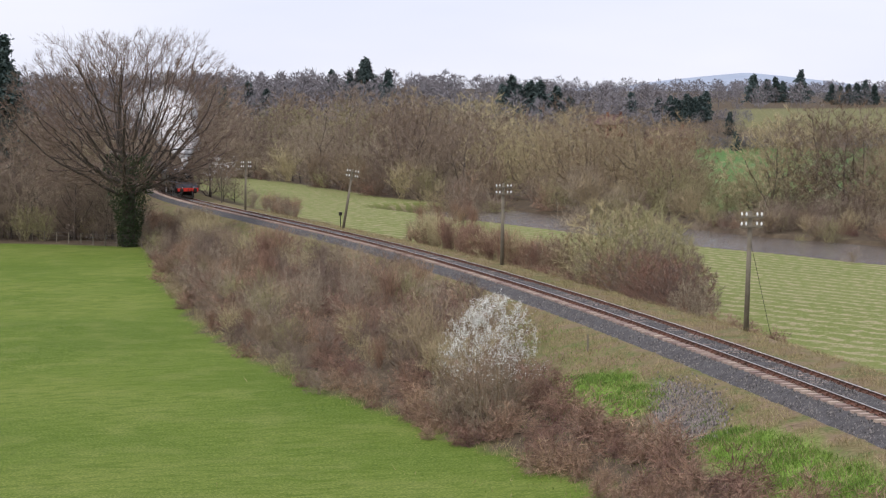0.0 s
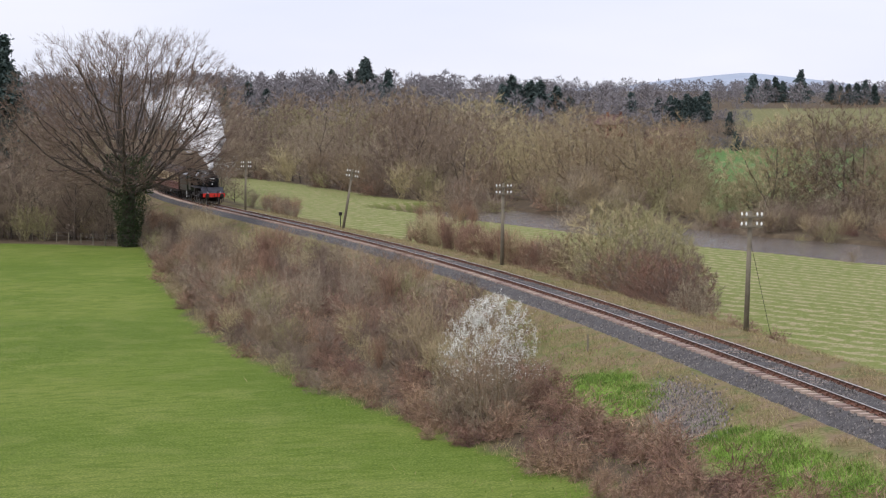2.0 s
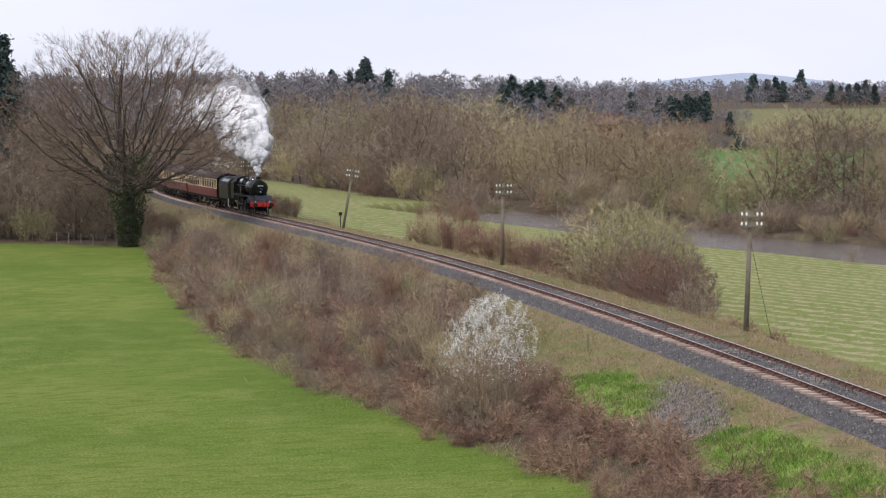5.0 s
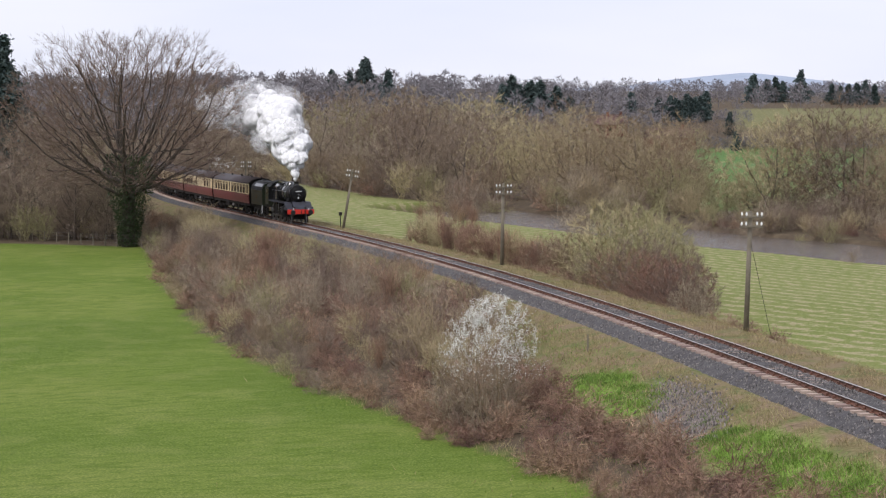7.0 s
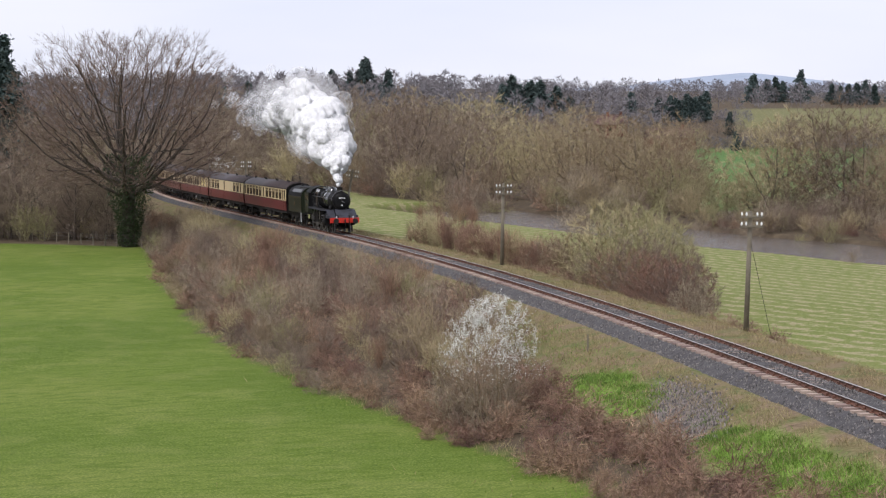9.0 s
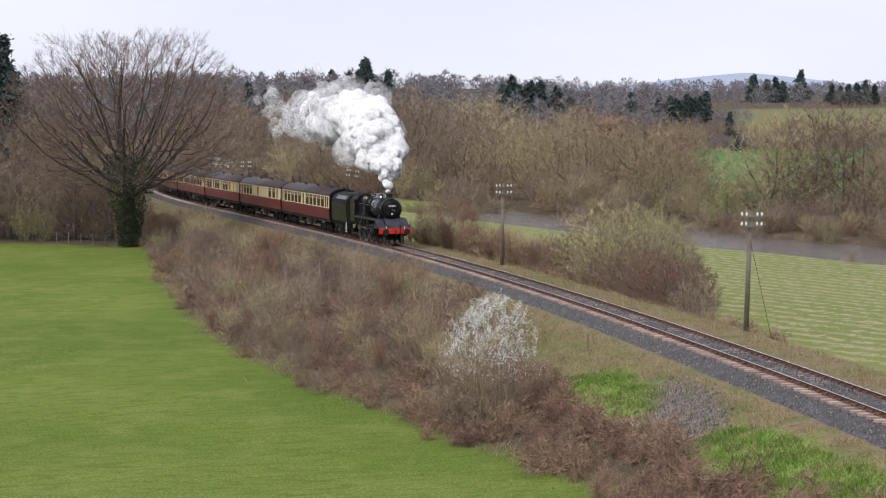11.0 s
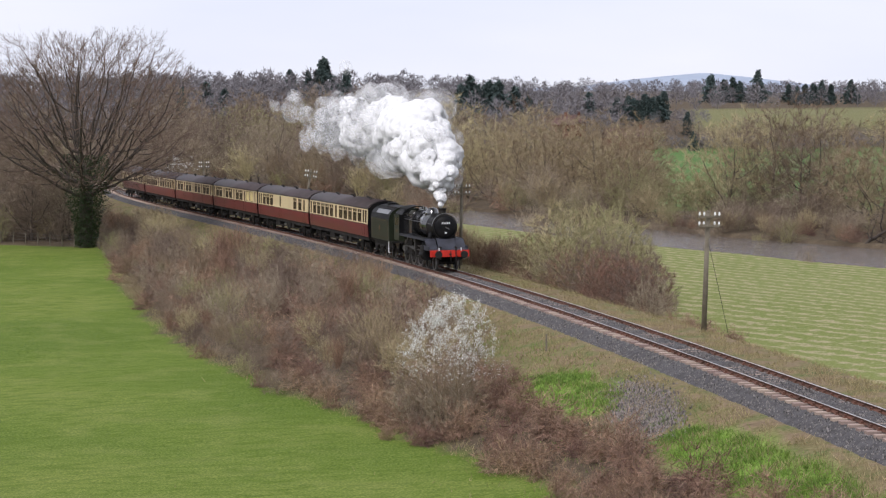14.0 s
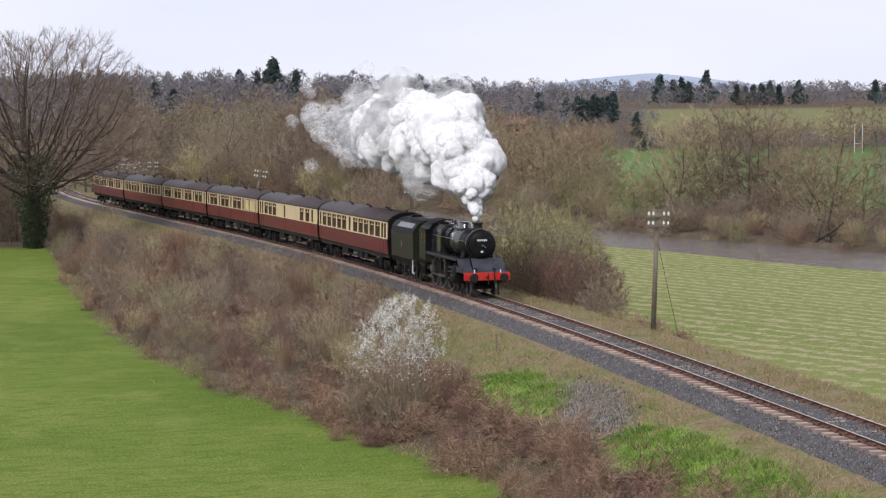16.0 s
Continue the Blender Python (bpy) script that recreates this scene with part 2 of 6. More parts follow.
def beside(x, y):
    """For points of the plan: distance along the line, and off it (positive towards the hill side)."""
    s, q = np.zeros(len(x)), np.zeros(len(x))
    for a in range(0, len(x), 4000):
        dx, dy = x[a:a + 4000, None] - LINE_X[None, ::2], y[a:a + 4000, None] - LINE_Y[None, ::2]
        i = np.argmin(dx * dx + dy * dy, 1)
        r = np.arange(len(i))
        th = BEND[::2][i]
        s[a:a + 4000] = WAY[::2][i]
        q[a:a + 4000] = np.sqrt(dx[r, i] ** 2 + dy[r, i] ** 2) * np.sign(dx[r, i] * np.sin(th) - dy[r, i] * np.cos(th))
    return s, q


RIVER = np.array([(150, 60), (85, 118), (44, 181), (29, 204), (12, 243), (2, 264)], float)
RIVER_Z = -3.45


def off_river(x, y):
    best = np.full(len(x), 1e9)
    for (ax, ay), (bx, by) in zip(RIVER, RIVER[1:]):
        t = np.clip(((x - ax) * (bx - ax) + (y - ay) * (by - ay)) / ((bx - ax) ** 2 + (by - ay) ** 2), 0, 1)
        best = np.minimum(best, np.hypot(x - ax - t * (bx - ax), y - ay - t * (by - ay)))
    return best


def smooth01(v):
    v = np.clip(v, 0, 1)
    return v * v * (3 - 2 * v)


def toe(s):
    return np.interp(s, [-300, -110, -83, -45, -12, 2, 18, 31, 41, 50, 80, 140], [13, 13, 13.6, 17.9, 19.0, 18.3, 16.2, 13.2, 11.3, 9.7, 8.6, 8.6])


def ripple(x, y, size, seed=0.0):
    return np.sin(x / size + 1.3 * seed + 1.7 * np.sin(y / size * 0.7 + seed)) * np.sin(y / size * 1.1 + seed * 2.1 + 1.3 * np.sin(x / size * 0.6))


def zones(x, y):
    """Height of the ground, and where its coverings lie."""
    s, q = beside(x, y)
    zt = np.interp(s, WAY, LINE_Z)
    bed = zt - 0.6
    yy = np.clip(y, 0, None)
    field = -3.3 + 12.0 * np.exp(-yy / 25) + 0.12 * ripple(x, y, 14, 1) + 0.05 * ripple(x, y, 5, 2)
    t = np.clip((q - 2.9) / (toe(s) - 2.9), 0, 1) ** 0.9
    bumpy = 0.22 * ripple(x, y, 2.1, 3) * np.sin(np.clip(t, 0, 1) * np.pi)
    hill = bed + (field - bed) * t + bumpy
    meadow = -2.3 - 0.7 * smooth01((-q - 10) / 40) + 0.08 * ripple(x, y, 11, 4)
    flat = bed + (meadow - bed) * smooth01((-q - 4.6) / 4.5)
    z = np.where(q > 0, hill, flat)
    # far country
    angle = x / np.maximum(y, 1)
    left = 1 - smooth01((angle + 0.02) / 0.12)
    rise_l = np.interp(y, [0, 430, 600, 800, 1200, 2000, 3500, 5000], [0, 0, 8, 19, 25, 37, 45, 45])
    rise_r = np.interp(y, [0, 640, 760, 860, 1200, 2000, 3500, 5000], [0, 0, 9.5, 12.5, 20, 34, 44, 44])
    z = z + rise_l * left + rise_r * (1 - left) + np.clip((y - 450) / 900, 0, 1.5) * 1.6 * ripple(x, y, 95, 5)
    rx = np.interp(y, RIVER[:, 1], RIVER[:, 0])
    beyond = x > rx
    dr = off_river(x, y) + 4.5 * smooth01((x - rx) / 8)
    z = z - 3.0 * (1 - smooth01((dr - 10.5) / 2.5))
    n = 0.8 * ripple(x, y, 1.7, 6) + 0.5 * ripple(x, y, 0.8, 7)
    edge = q - toe(s) + n * 0.5
    far_field_edge = y + 0.35 * (x + 28) - 192 + n * 0.4
    m_field = smooth01(edge / 0.5 + 0.5) * (1 - smooth01(far_field_edge / 1.5 + 0.5)) * (q > 0)
    m_meadow = smooth01((-q - 9 + n) / 2.0) * smooth01((dr - 11.6 + 0.4 * n) / 1.0) * (y < 420)
    # beyond the river only rough ground, then the sown fields
    m_meadow = m_meadow * ~beyond
    wood_edge = np.interp(angle, [-0.12, -0.1, -0.067, -0.031, 0.02, 0.06], [378, 370, 330, 290, 264, 256])
    m_meadow = m_meadow * (1 - smooth01((y - wood_edge - 2 + n) / 3))
    m_crop = smooth01((y - 252 + 3 * n) / 6) * (1 - smooth01((y - 645) / 15)) * smooth01((angle - 0.125) / 0.01) * beyond
    m_meadow = np.maximum(m_meadow, 0.6 * smooth01((y - 715 + 6 * n) / 20) * (1 - smooth01((y - 1000) / 30)) * smooth01((angle - 0.148) / 0.01))
    m_weed = smooth01((1.0 - np.hypot((s - 35.0) / 6.2, (q - 6.1) / 1.9) + n * 0.12) / 0.15)
    m_weed = np.maximum(m_weed, smooth01((1.0 - np.hypot((s - 56) / 11.5, (q - 4.9 + (s - 56) * 0.03) / 1.55) + n * 0.12) / 0.15))
    m_weed = np.maximum(m_weed, 0.8 * smooth01((1.0 - np.hypot((s + 72) / 24, (q - 6.0) / 1.8) + n * 0.3) / 0.3))
    m_spoil = smooth01((1.0 - np.hypot((s - 41.5) / 5.0, (q - 4.6 - (s - 41.5) * 0.14) / 1.15) + n * 0.2) / 0.2)
    m_verge = smooth01((7.0 - np.abs(q) + n * 0.9) / 1.2)
    return z, dict(field=m_field, meadow=m_meadow, crop=m_crop, weed=m_weed, spoil=m_spoil, verge=m_verge)


def ground_z(x, y):
    return zones(np.atleast_1d(np.asarray(x, float)), np.atleast_1d(np.asarray(y, float)))[0]


def ground_material():
    m = bpy.data.materials.new("ground_cover")
    m.use_nodes = True
    n, l = m.node_tree.nodes, m.node_tree.links
    b = n["Principled BSDF"]
    b.inputs["Roughness"].default_value, b.inputs["Specular IOR Level"].default_value = 0.95, 0.1
    tc = n.new("ShaderNodeTexCoord")

    def noise_of(scale, detail=5, stretch=None):
        t = n.new("ShaderNodeTexNoise")
        t.inputs["Scale"].default_value, t.inputs["Detail"].default_value = scale, detail
        if stretch:
            mp = n.new("ShaderNodeMapping")
            mp.vector_type = "TEXTURE"
            mp.inputs["Rotation"].default_value, mp.inputs["Scale"].default_value = stretch
            l.new(tc.outputs["Object"], mp.inputs["Vector"])
            l.new(mp.outputs["Vector"], t.inputs["Vector"])
        else:
            l.new(tc.outputs["Object"], t.inputs["Vector"])
        return t.outputs["Fac"]

    def ramp(fac, *stops):
        r = n.new("ShaderNodeValToRGB")
        while len(r.color_ramp.elements) < len(stops):
            r.color_ramp.elements.new(0.5)
        for e, (p, c) in zip(r.color_ramp.elements, stops):
            e.position, e.color = p, (*c, 1)
        l.new(fac, r.inputs["Fac"])
        return r.outputs["Color"]

    def mix(fac, a, bb, kind="MIX"):
        x = n.new("ShaderNodeMix")
        x.data_type, x.blend_type = "RGBA", kind
        if isinstance(fac, float):
            x.inputs["Factor"].default_value = fac
        else:
            l.new(fac, x.inputs["Factor"])
        l.new(a, x.inputs["A"])
        l.new(bb, x.inputs["B"])
        return x.outputs["Result"]

    def zone(name):
        a = n.new("ShaderNodeAttribute")
        a.attribute_name = name
        return a.outputs["Fac"]

    broad, mid, fine = noise_of(0.06), noise_of(0.7), noise_of(6.0, 6)
    # Leaf-litter browns, painted darker to include the shade in hollows between bushes.
    rough = mix(0.5, ramp(mid, (0.35, (0.07, 0.05, 0.034)), (0.55, (0.11, 0.082, 0.052)), (0.7, (0.16, 0.125, 0.08))),
                ramp(fine, (0.3, (0.035, 0.027, 0.018)), (0.7, (0.18, 0.14, 0.095))))
    blade = noise_of(11.0, 6)
    pasture = mix(0.5, ramp(broad, (0.36, (0.075, 0.125, 0.014)), (0.5, (0.12, 0.17, 0.024)), (0.64, (0.18, 0.215, 0.045))),
                  ramp(blade, (0.38, (0.035, 0.07, 0.006)), (0.5, (0.115, 0.172, 0.022)), (0.62, (0.23, 0.27, 0.07))))
    tuft = noise_of(1.3, 6, ((0, 0, radians(20)), (1.6, 0.7, 1)))
    pasture = mix(ramp(tuft, (0.48, (0, 0, 0)), (0.62, (0.75, 0.75, 0.75))), pasture, ramp(blade, (0.35, (0.055, 0.095, 0.010)), (0.65, (0.12, 0.175, 0.02))))
    pale = noise_of(0.35, 4)
    pasture = mix(ramp(pale, (0.5, (0, 0, 0)), (0.66, (0.38, 0.38, 0.38))), pasture, ramp(blade, (0.35, (0.14, 0.17, 0.04)), (0.65, (0.25, 0.27, 0.08))))
    swath = n.new("ShaderNodeTexWave")
    swath.bands_direction = "Y"
    for key, v in (("Scale", 0.15), ("Distortion", 2.2), ("Detail", 3.0), ("Detail Scale", 2.5)):
        swath.inputs[key].default_value = v
    turn = n.new("ShaderNodeMapping")
    turn.vector_type = "TEXTURE"
    turn.inputs["Rotation"].default_value = (0, 0, radians(-53.5))
    l.new(tc.outputs["Object"], turn.inputs["Vector"])
    l.new(turn.outputs["Vector"], swath.inputs["Vector"])
    part_of = n.new("ShaderNodeMath")
    part_of.operation = "MULTIPLY"
    part_of.inputs[1].default_value = 0.28
    l.new(swath.outputs["Fac"], part_of.inputs[0])
    rows = part_of.outputs["Value"]
    torn = noise_of(1.5, 6)
    both = n.new("ShaderNodeMath")
    both.operation = "MULTIPLY_ADD"
    both.inputs[1].default_value = 1.25
    l.new(torn, both.inputs[0])
    l.new(rows, both.inputs[2])
    lane = mix(0.5, ramp(broad, (0.3, (0.15, 0.18, 0.05)), (0.7, (0.205, 0.22, 0.08))), ramp(fine, (0.3, (0.10, 0.145, 0.025)), (0.7, (0.27, 0.28, 0.10))))
    hay = mix(ramp(both.outputs["Value"], (0.775, (0, 0, 0)), (0.95, (0.85, 0.85, 0.85))), lane, ramp(fine, (0.3, (0.27, 0.23, 0.13)), (0.7, (0.42, 0.36, 0.22))))
    crop = ramp(broad, (0.3, (0.085, 0.165, 0.045)), (0.7, (0.115, 0.19, 0.06)))
    weed = ramp(fine, (0.3, (0.08, 0.15, 0.02)), (0.5, (0.16, 0.27, 0.04)), (0.7, (0.24, 0.34, 0.08)))
    spoil = ramp(fine, (0.3, (0.06, 0.05, 0.045)), (0.5, (0.15, 0.125, 0.11)), (0.7, (0.30, 0.26, 0.23)))
    verge = mix(0.5, ramp(mid, (0.33, (0.085, 0.135, 0.025)), (0.48, (0.18, 0.15, 0.06)), (0.6, (0.25, 0.165, 0.11)), (0.7, (0.15, 0.09, 0.065))), ramp(fine, (0.3, (0.07, 0.07, 0.03)), (0.7, (0.29, 0.235, 0.14))))
    out = rough
    for name, c in (("verge", verge), ("meadow", hay), ("crop", crop), ("weed", weed), ("spoil", spoil), ("field", pasture)):
        out = mix(zone(name), out, c)
    l.new(out, b.inputs["Base Color"])
    bp = n.new("ShaderNodeBump")
    bp.inputs["Strength"].default_value, bp.inputs["Distance"].default_value = 0.5, 0.08
    l.new(fine, bp.inputs["Height"])
    l.new(bp.outputs["Normal"], b.inputs["Normal"])
    return m


def spread(near, step, far, side, growth=1.09):
    out, d = [near], step
    while abs(out[-1]) < far:
        d *= growth
        out.append(out[-1] + side * d)
    return out[1:]


def build_ground():
    xs = np.array(spread(-62, 0.8, 4000, -1)[::-1] + list(np.arange(-62, 72, 0.8)) + spread(72, 0.8, 4000, 1))
    ys = np.array(spread(30, 2, 300, -1, 1.2)[::-1] + list(np.arange(30, 130, 0.7)) + list(np.arange(130, 260, 1.1)) + spread(260, 1.2, 4900, 1, 1.035))
    gx, gy = np.meshgrid(xs, ys)
    z, masks = zones(gx.ravel(), gy.ravel())
    i = np.arange(len(xs) * len(ys)).reshape(len(ys), len(xs))
    f = np.stack([i[:-1, :-1], i[:-1, 1:], i[1:, 1:], i[1:, :-1]], -1).reshape(-1, 4)
    ob = part_np("ground", np.stack([gx.ravel(), gy.ravel(), z], 1), f, ground_material(), smooth=True)
    for k, v in masks.items():
        ob.data.attributes.new(k, "FLOAT", "POINT").data.foreach_set("value", v.astype(np.float32))
    tagged(ob, "grass field, rough railway bank, mown meadow and far farmland", "ground", kind="structure")


build_ground()


def build_river():
    m = mat("river_water", (0.10, 0.08, 0.065), 0.12, scale=0.3, second=(0.14, 0.11, 0.09), spec=0.5)
    n, l = m.node_tree.nodes, m.node_tree.links
    t, bp, mp, tc = (n.new("ShaderNode" + k) for k in ("TexNoise", "Bump", "Mapping", "TexCoord"))
    mp.inputs["Scale"].default_value = (0.8, 2.0, 1)
    t.inputs["Scale"].default_value, t.inputs["Detail"].default_value = 1.1, 6
    bp.inputs["Strength"].default_value, bp.inputs["Distance"].default_value = 1.0, 0.22
    l.new(tc.outputs["Object"], mp.inputs["Vector"])
    l.new(mp.outputs["Vector"], t.inputs["Vector"])
    l.new(t.outputs["Fac"], bp.inputs["Height"])
    l.new(bp.outputs["Normal"], n["Principled BSDF"].inputs["Normal"])
    v, f = [], []
    for k, (x, y) in enumerate(RIVER):
        a, b = RIVER[max(k - 1, 0)], RIVER[min(k + 1, len(RIVER) - 1)]
        d = (b - a) / np.linalg.norm(b - a)
        v += [(x - d[1] * 14, y + d[0] * 14, RIVER_Z), (x + d[1] * 14, y - d[0] * 14, RIVER_Z)]
        if k:
            f.append((2 * k - 2, 2 * k - 1, 2 * k + 1, 2 * k))
    tagged(part_np("water", np.array(v), np.array(f), m), "brown rippled river between wooded banks", "river", kind="structure")


build_river()
# ---- the railway ----
def sweep(profile, s0, s1, step):
    """A strip of the line with the given cross-section (off, up)."""
    s = np.arange(s0, s1 + step / 2, step)
    v = np.concatenate([line_at(s, o, u)[:, None] for o, u in profile], 1).reshape(-1, 3)
    k = len(profile)
    i = np.arange(len(s) - 1)[:, None] * k
    j = np.arange(k - 1)[None]
    f = np.stack([i + j, i + j + 1, i + j + 1 + k, i + j + k], -1).reshape(-1, 4)
    return v, f


def build_ballast():
    stone = mat("ballast_stone", (0.10, 0.095, 0.096), 0.95, vary=0.35, scale=3.0, second=(0.06, 0.056, 0.056), bump=0.05)
    prof = [(-2.6, -0.74), (-2.2, -0.6), (-1.5, -0.27), (-0.9, -0.27), (-0.6, -0.155), (0, -0.15), (0.6, -0.155), (0.9, -0.27), (1.45, -0.27), (1.75, -0.4), (2.1, -0.56), (2.45, -0.74)]
    v, f = sweep(prof, -330, 150, 0.5)
    rng = np.random.default_rng(5)
    v[:, 2] += rng.normal(size=len(v)) * 0.02
    bed = tagged(part_np("ballast_bed", v, f, stone, smooth=False), "grey crushed-stone ballast under the single track", "track bed", kind="structure")
    # loose stones over the near stretch
    n = 65000
    s, o = 80 - 150 * rng.uniform(0, 1, n) ** 1.6, rng.uniform(-2.5, 2.5, n)
    up = np.interp(o, [p[0] for p in prof], [p[1] for p in prof])
    p = line_at(s, o, up + 0.005)
    c = np.array([(1, 0, -.5), (-.5, .87, -.5), (-.5, -.87, -.5), (0, 0, 1.0)])
    size = rng.uniform(0.022, 0.055, n)
    vv = (p[:, None] + c[None] * size[:, None, None] * rng.uniform(0.6, 1.4, (n, 4, 3))).reshape(-1, 3)
    ff = np.array([(0, 1, 3), (1, 2, 3), (2, 0, 3)])[None] + (np.arange(n) * 4)[:, None, None]
    lone = mat("loose_ballast", (0.155, 0.142, 0.132), 0.95, vary=0.2, scale=9, second=(0.10, 0.09, 0.086), island=0.8)
    tagged(part_np("ballast_stones", vv, ff.reshape(-1, 3), lone), "loose grey ballast stones along the track", "ballast", kind="stuff")


def build_track():
    track = tagged(new("railway_track"), "single track of rusty steel rails on worn sleepers", "railway track", kind="structure")
    for o, side in ((-0.7525, "far"), (0.7525, "near")):
        prof = [(o + a, u) for a, u in ((-.07, -.159), (-.07, -.145), (-.012, -.12), (-.012, -.045), (-.035, -.035), (-.035, -.004))]
        prof2 = [(2 * o - a, u) for a, u in reversed(prof)]
        rail = part_np("rail", *sweep(prof, -330, 150, 1.0), STEEL_RUST, track)
        part_np("web", *sweep(prof2, -330, 150, 1.0), STEEL_RUST, rail)
        part_np("railhead", *sweep([(o - .035, -.004), (o - .028, 0), (o + .028, 0), (o + .035, -.004)], -330, 150, 1.0), RAIL_TOP, rail, "polished running surface")
    bm = box(bmesh.new(), -0.127, 0.127, -1.3, 1.3, -0.29, -0.158, bevel=0.012)
    me = bpy.data.meshes.new("sleeper")
    bm.to_mesh(me)
    bm.free()
    me.materials.append(SLEEPER)
    rng = np.random.default_rng(8)
    for k in range(300):
        s = -126 + k * 0.7
        x, y, z = line_at(s)
        ob = new("sleeper", me)
        ob.parent = track
        ob.matrix_basis = pose(x, y, z + rng.normal() * 0.008, 0, 0, math.degrees(np.interp(s, WAY, BEND)) + rng.normal() * 0.8)
    # the far sleepers in one piece
    vv, ff = [], []
    c = np.array([(x, y, z) for z in (-.29, -.158) for x, y in ((-.127, -1.3), (.127, -1.3), (.127, 1.3), (-.127, 1.3))])
    q = np.array([(4, 5, 6, 7), (0, 1, 5, 4), (1, 2, 6, 5), (2, 3, 7, 6), (3, 0, 4, 7)])
    for k, s in enumerate(list(np.arange(-128, -330, -0.7)) + list(np.arange(84.7, 150, 0.7))):
        th = np.interp(s, WAY, BEND)
        r = np.array([(math.cos(th), math.sin(th), 0), (-math.sin(th), math.cos(th), 0), (0, 0, 1)])
        vv.append(c @ r + line_at(s))
        ff.append(q + k * 8)
    tagged(part_np("sleepers", np.concatenate(vv), np.concatenate(ff), SLEEPER, track), kind="stuff")
    # rail chairs
    bm = boxes((-0.1, 0.1, -0.16, 0.16, -0.158, -0.12), (-0.06, 0.06, -0.11, -0.05, -0.12, -0.05), (-0.06, 0.06, 0.05, 0.11, -0.12, -0.05))
    tmp = bpy.data.meshes.new("tmp")
    bm.to_mesh(tmp)
    bm.free()
    cv = np.array([v.co for v in tmp.vertices])
    cf = np.array([p.vertices for p in tmp.polygons])
    vv, ff, k = [], [], 0
    for i in range(300):
        s = -126 + i * 0.7
        th = np.interp(s, WAY, BEND)
        r = np.array([(math.cos(th), math.sin(th), 0), (-math.sin(th), math.cos(th), 0), (0, 0, 1)])
        for o in (-.7525, .7525):
            vv.append(cv @ r + line_at(s, o))
            ff.append(cf + k * len(cv))
            k += 1
    tagged(part_np("rail_chairs", np.concatenate(vv), np.concatenate(ff), STEEL_RUST, track), kind="stuff")


build_ballast()
build_track()
